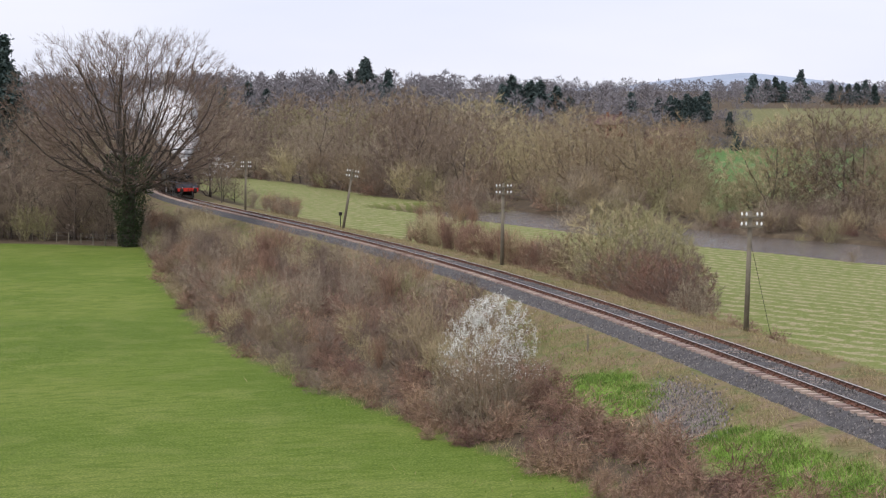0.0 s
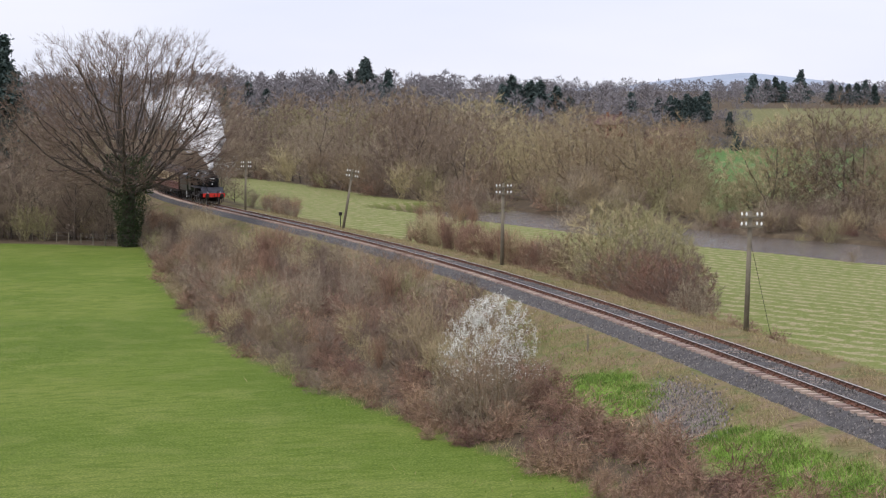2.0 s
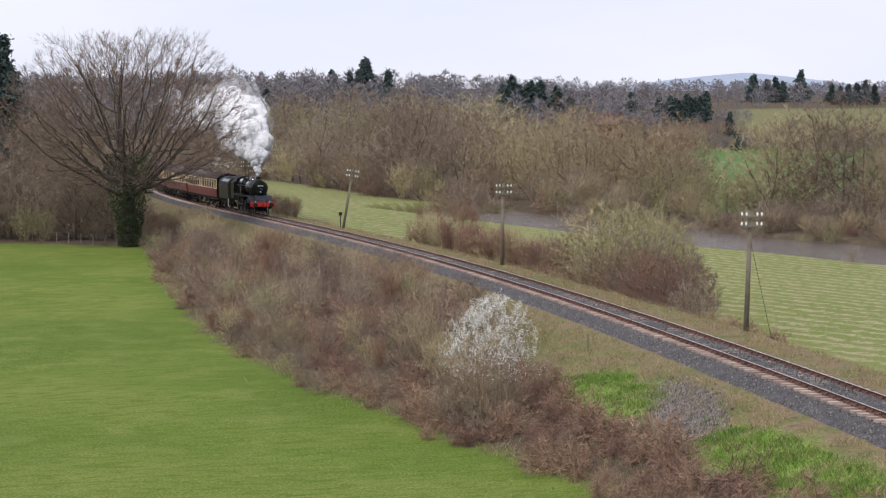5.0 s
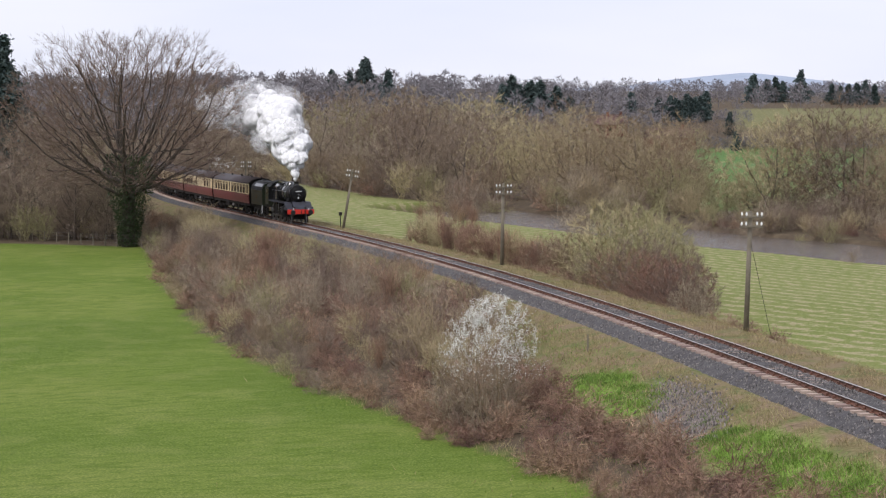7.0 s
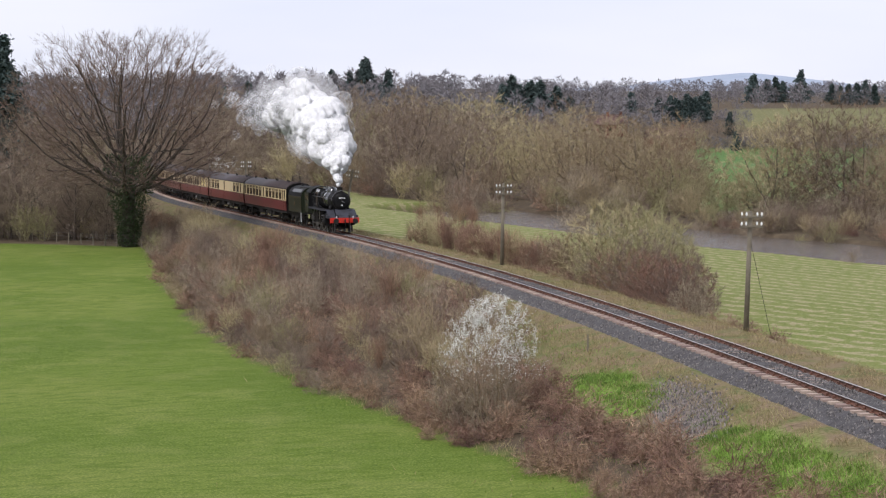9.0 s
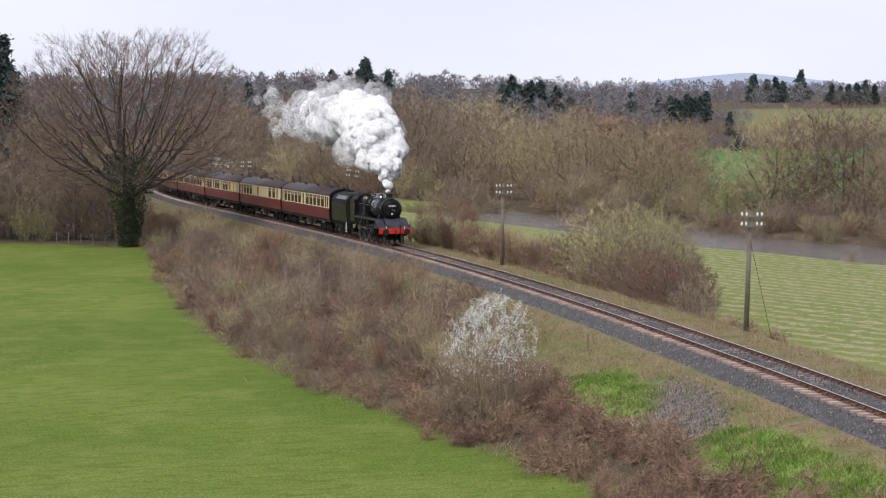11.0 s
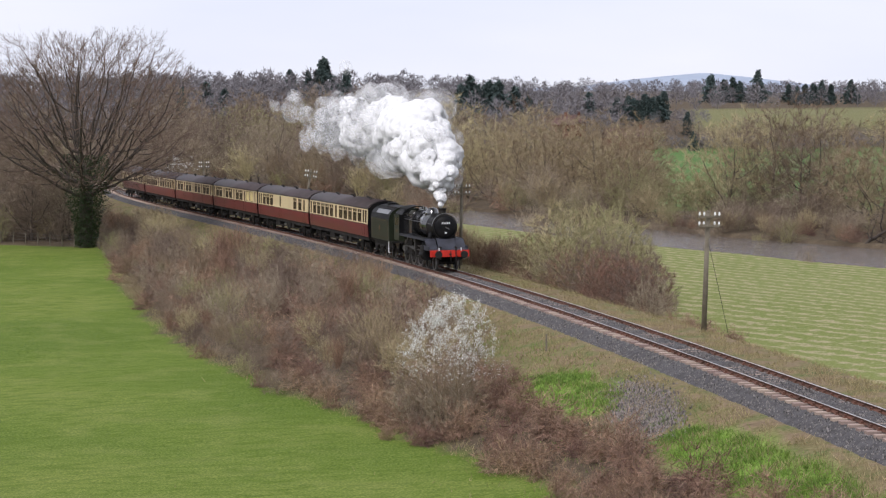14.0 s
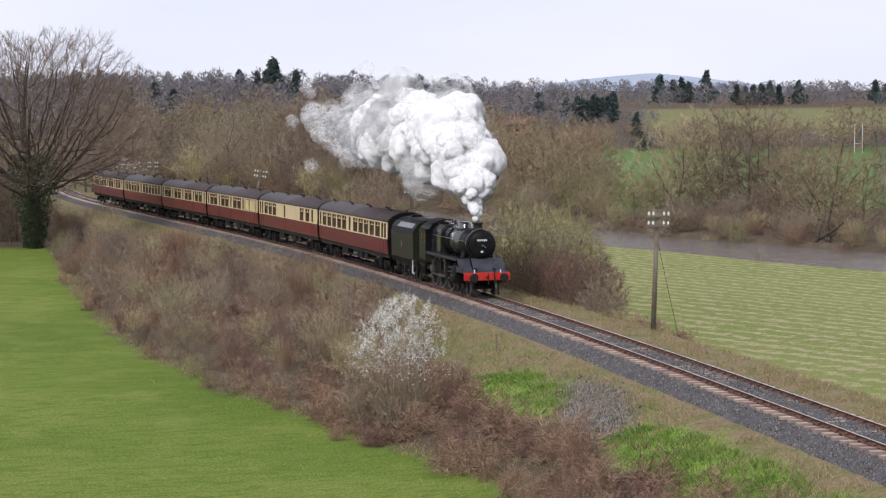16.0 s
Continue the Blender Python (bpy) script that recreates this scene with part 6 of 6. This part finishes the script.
OPEN = [(-9.2, .45), (-7.9, 1.15), (-6.4, 1.15), (-4.9, 1.15), (-3.4, 1.15), (-1.9, 1.15), (-.3, .5), (1.3, 1.15), (2.8, 1.15), (4.3, 1.15), (5.8, 1.15), (7.3, 1.15), (8.5, .45), (9.2, .45)]
BUFFET = [(-9.2, .45), (-8.4, .45), (-7.1, 1.15), (-5.6, 1.15), (-4.1, 1.15), (-.6, .45), (5.0, 1.15), (6.8, 1.15), (8.3, .45)]
SIDES = [(-9.1, .42), (-7.7, 1.34), (-6.2, 1.34), (-4.6, .42), (-3.2, 1.34), (-1.6, 1.34), (0, .42), (1.5, 1.34), (3.1, 1.34), (4.6, .42), (5.9, 1.34), (7.5, 1.34), (9.1, .42)]


def build_coaches():
    a = build_coach((OPEN, OPEN), "crimson and cream coach with rows of tall windows")
    b = build_coach((BUFFET, OPEN), "crimson and cream buffet coach with a blank panel")
    d = build_coach((SIDES, OPEN), "crimson and cream coach with drawn cream blinds", blind=(10, 11, 12))
    e = build_coach((SIDES, SIDES), "crimson and cream corridor coach with evenly spaced windows")
    return [a, b, d, e, copy_thing(a, Matrix()), copy_thing(e, Matrix())]


ENGINE, ENGINE_SPIN, RODS = build_engine()
TENDER, TENDER_SPIN = build_tender()
COACHES = build_coaches()


# ---- steam ----
def puff_mesh(seed, material, cuts=4):
    rng = np.random.default_rng(seed)
    bm = bmesh.new()
    bmesh.ops.create_icosphere(bm, subdivisions=cuts, radius=1.0)
    off = Vector(rng.uniform(-50, 50, 3))
    for v in bm.verts:
        n = v.co.normalized()
        d = 0.86 + 0.18 * noise.noise(n * 1.5 + off)
        d += 0.13 * (0.5 - abs(noise.noise(n * 3.3 + off))) + 0.09 * (0.4 - abs(noise.noise(n * 7.5 + off))) + 0.06 * noise.noise(n * 14 + off)
        v.co = n * d

    me = bpy.data.meshes.new("steam_puff")
    bm.to_mesh(me)
    bm.free()
    me.polygons.foreach_set("use_smooth", [True] * len(me.polygons))
    me.materials.append(material)
    return me


def build_steam():
    """Rigid puffs along the plume, by metres behind the chimney and height above its lip."""
    plume = tagged(new("steam_plume"), "billowing white steam trailing from the chimney", "steam")
    dense = [puff_mesh(300 + k, STEAM) for k in range(5)]
    thin = [puff_mesh(320 + k, STEAM_THIN, 3) for k in range(4)]
    rng = np.random.default_rng(44)
    puffs = []
    steps = [0, .3, 1.0, 3, 6, 10, 18, 28, 45]
    heights = [0.1, 1.0, 2.5, 3.6, 4.2, 4.6, 5.0, 5.0, 5.2]
    girths = [.28, .65, 1.4, 2.1, 2.5, 2.75, 2.5, 1.8, 1.4]
    for k in range(270):
        u = 27 * (k / 269) ** 1.5
        h, r = np.interp(u, steps, heights), np.interp(u, steps, girths)
        size = r * rng.uniform(0.3, 0.62)
        d = rng.normal(size=3)
        d *= (r - size * 0.75) * rng.uniform(0.1, 1.0) ** 0.45 / np.linalg.norm(d)
        puffs.append((-2.25 - u + d[0] * .9, d[1], h, 4.1 + d[2], size, dense))
    for k in range(90):   # thin veil round the plume
        u = 2 + 32 * (k / 89) ** 0.9
        h, r = np.interp(u, steps, heights), np.interp(u, steps, girths)
        d = rng.normal(size=3)
        d *= r * 0.95 / np.linalg.norm(d)
        puffs.append((-2.25 - u + d[0], d[1], h, 4.1 + d[2], r * rng.uniform(0.3, 0.6), thin))
    for k in range(30):   # torn wisps behind
        u = rng.uniform(24, 50)
        puffs.append((-2.25 - u, rng.normal() * 1.5, 5.1, 4.1 + rng.normal() * 1.5, rng.uniform(0.4, 1.1), thin))
    out = []
    for x, y, h, z, size, meshes in puffs:
        ob = new("steam_puff", meshes[rng.integers(0, len(meshes))])
        ob.parent = plume
        ob.scale = (size * rng.uniform(.9, 1.3), size * rng.uniform(.9, 1.2), size)
        out.append((ob, x, y, h, z, rng.uniform(0, 6.28), rng.uniform(0, 360)))
    return plume, out


PLUME, PUFFS = build_steam()


# ---- what moves ----
def train_at(t):
    """Metres along the line reached by the buffer beam."""
    return float(np.polyval(SPEED, t))


SPEED = (0.006894, -0.145168, 9.693014, -138.3605)


def vehicle(s_front, s_rear):
    """Pose of a vehicle carried at two points of the line, at their middle."""
    a, b = Vector(line_at(s_front)), Vector(line_at(s_rear))
    x = (a - b).normalized()
    y = Vector((0, 0, 1)).cross(x).normalized()
    z = x.cross(y)
    m = Matrix((x, y, z)).transposed().to_4x4()
    m.translation = (a + b) / 2
    return m


def motions():
    coarse = [k * 0.5 for k in range(33)]
    fine = [k / 15 for k in range(241)]

    def engine_pose(t):
        s = train_at(t) + 0.4
        return vehicle(s - 2.5, s - 8.5) @ pose(5.5, 0, 0)

    walk(ENGINE, [(t, engine_pose(t)) for t in coarse])
    walk(PLUME, [(t, engine_pose(t)) for t in coarse])
    walk(TENDER, [(t, vehicle(train_at(t) - 12.4, train_at(t) - 16.0) @ pose(3.1, 0, 0)) for t in coarse])
    for k, c in enumerate(COACHES):
        mid = 17.75 + 10.05 + 20.1 * k
        walk(c, [(t, vehicle(train_at(t) - mid + 7.1, train_at(t) - mid - 7.1)) for t in coarse])
        for ob in c.children_recursive:
            if ob.name.startswith("wheelset"):
                x = ob.location.x
                walk(ob, [(t, pose(x, 0, 0.455, 0, math.degrees(train_at(t) / 0.455), 0)) for t in fine])
    for ob, x, r, a in ENGINE_SPIN + TENDER_SPIN:
        walk(ob, [(t, pose(x, 0, r, 0, math.degrees(train_at(t) / r) + a, 0)) for t in fine])
    for ob, y, kind in RODS:
        rows = []
        for t in fine:
            a = train_at(t) / 0.865
            px, pz = 0.33 * math.cos(a), -0.33 * math.sin(a)
            if kind:   # big end on the crank, little end on the slide bars
                tilt = math.asin(max(-1, min(1, (0.865 + pz - 0.97) / 2.85)))
                rows.append((t, Matrix.Translation((-6.95 + px, y, 0.865 + pz)) @ pose(0, 0, 0, 0, math.degrees(tilt), 0) @ Matrix.Translation((6.95, 0, 0))))
            else:
                rows.append((t, Matrix.Translation((px, y, 0.865 + pz))))
        walk(ob, rows)
    def rise(t, far):
        """The plume stands higher while the train is still in the lee of the wood."""
        return 1 + far * float(np.interp(t, [0, 9, 12.5, 16], [0.45, 0.4, 0.15, 0.0]))

    for ob, x, y, h, z, ph, a0 in PUFFS:
        rows = []
        far = min(1.0, (-2.25 - x) / 12)
        for t in coarse:
            rows.append((t, pose(x + far * 1.1 * math.sin(1.7 * t + ph), y + far * 0.4 * math.sin(1.3 * t + 2 * ph), z + h * rise(t, far) + far * 0.5 * math.sin(1.9 * t + 3 * ph),
                                 a0 + 9 * math.sin(t + ph), a0 - 26 * t, a0)))
        walk(ob, rows)


motions()
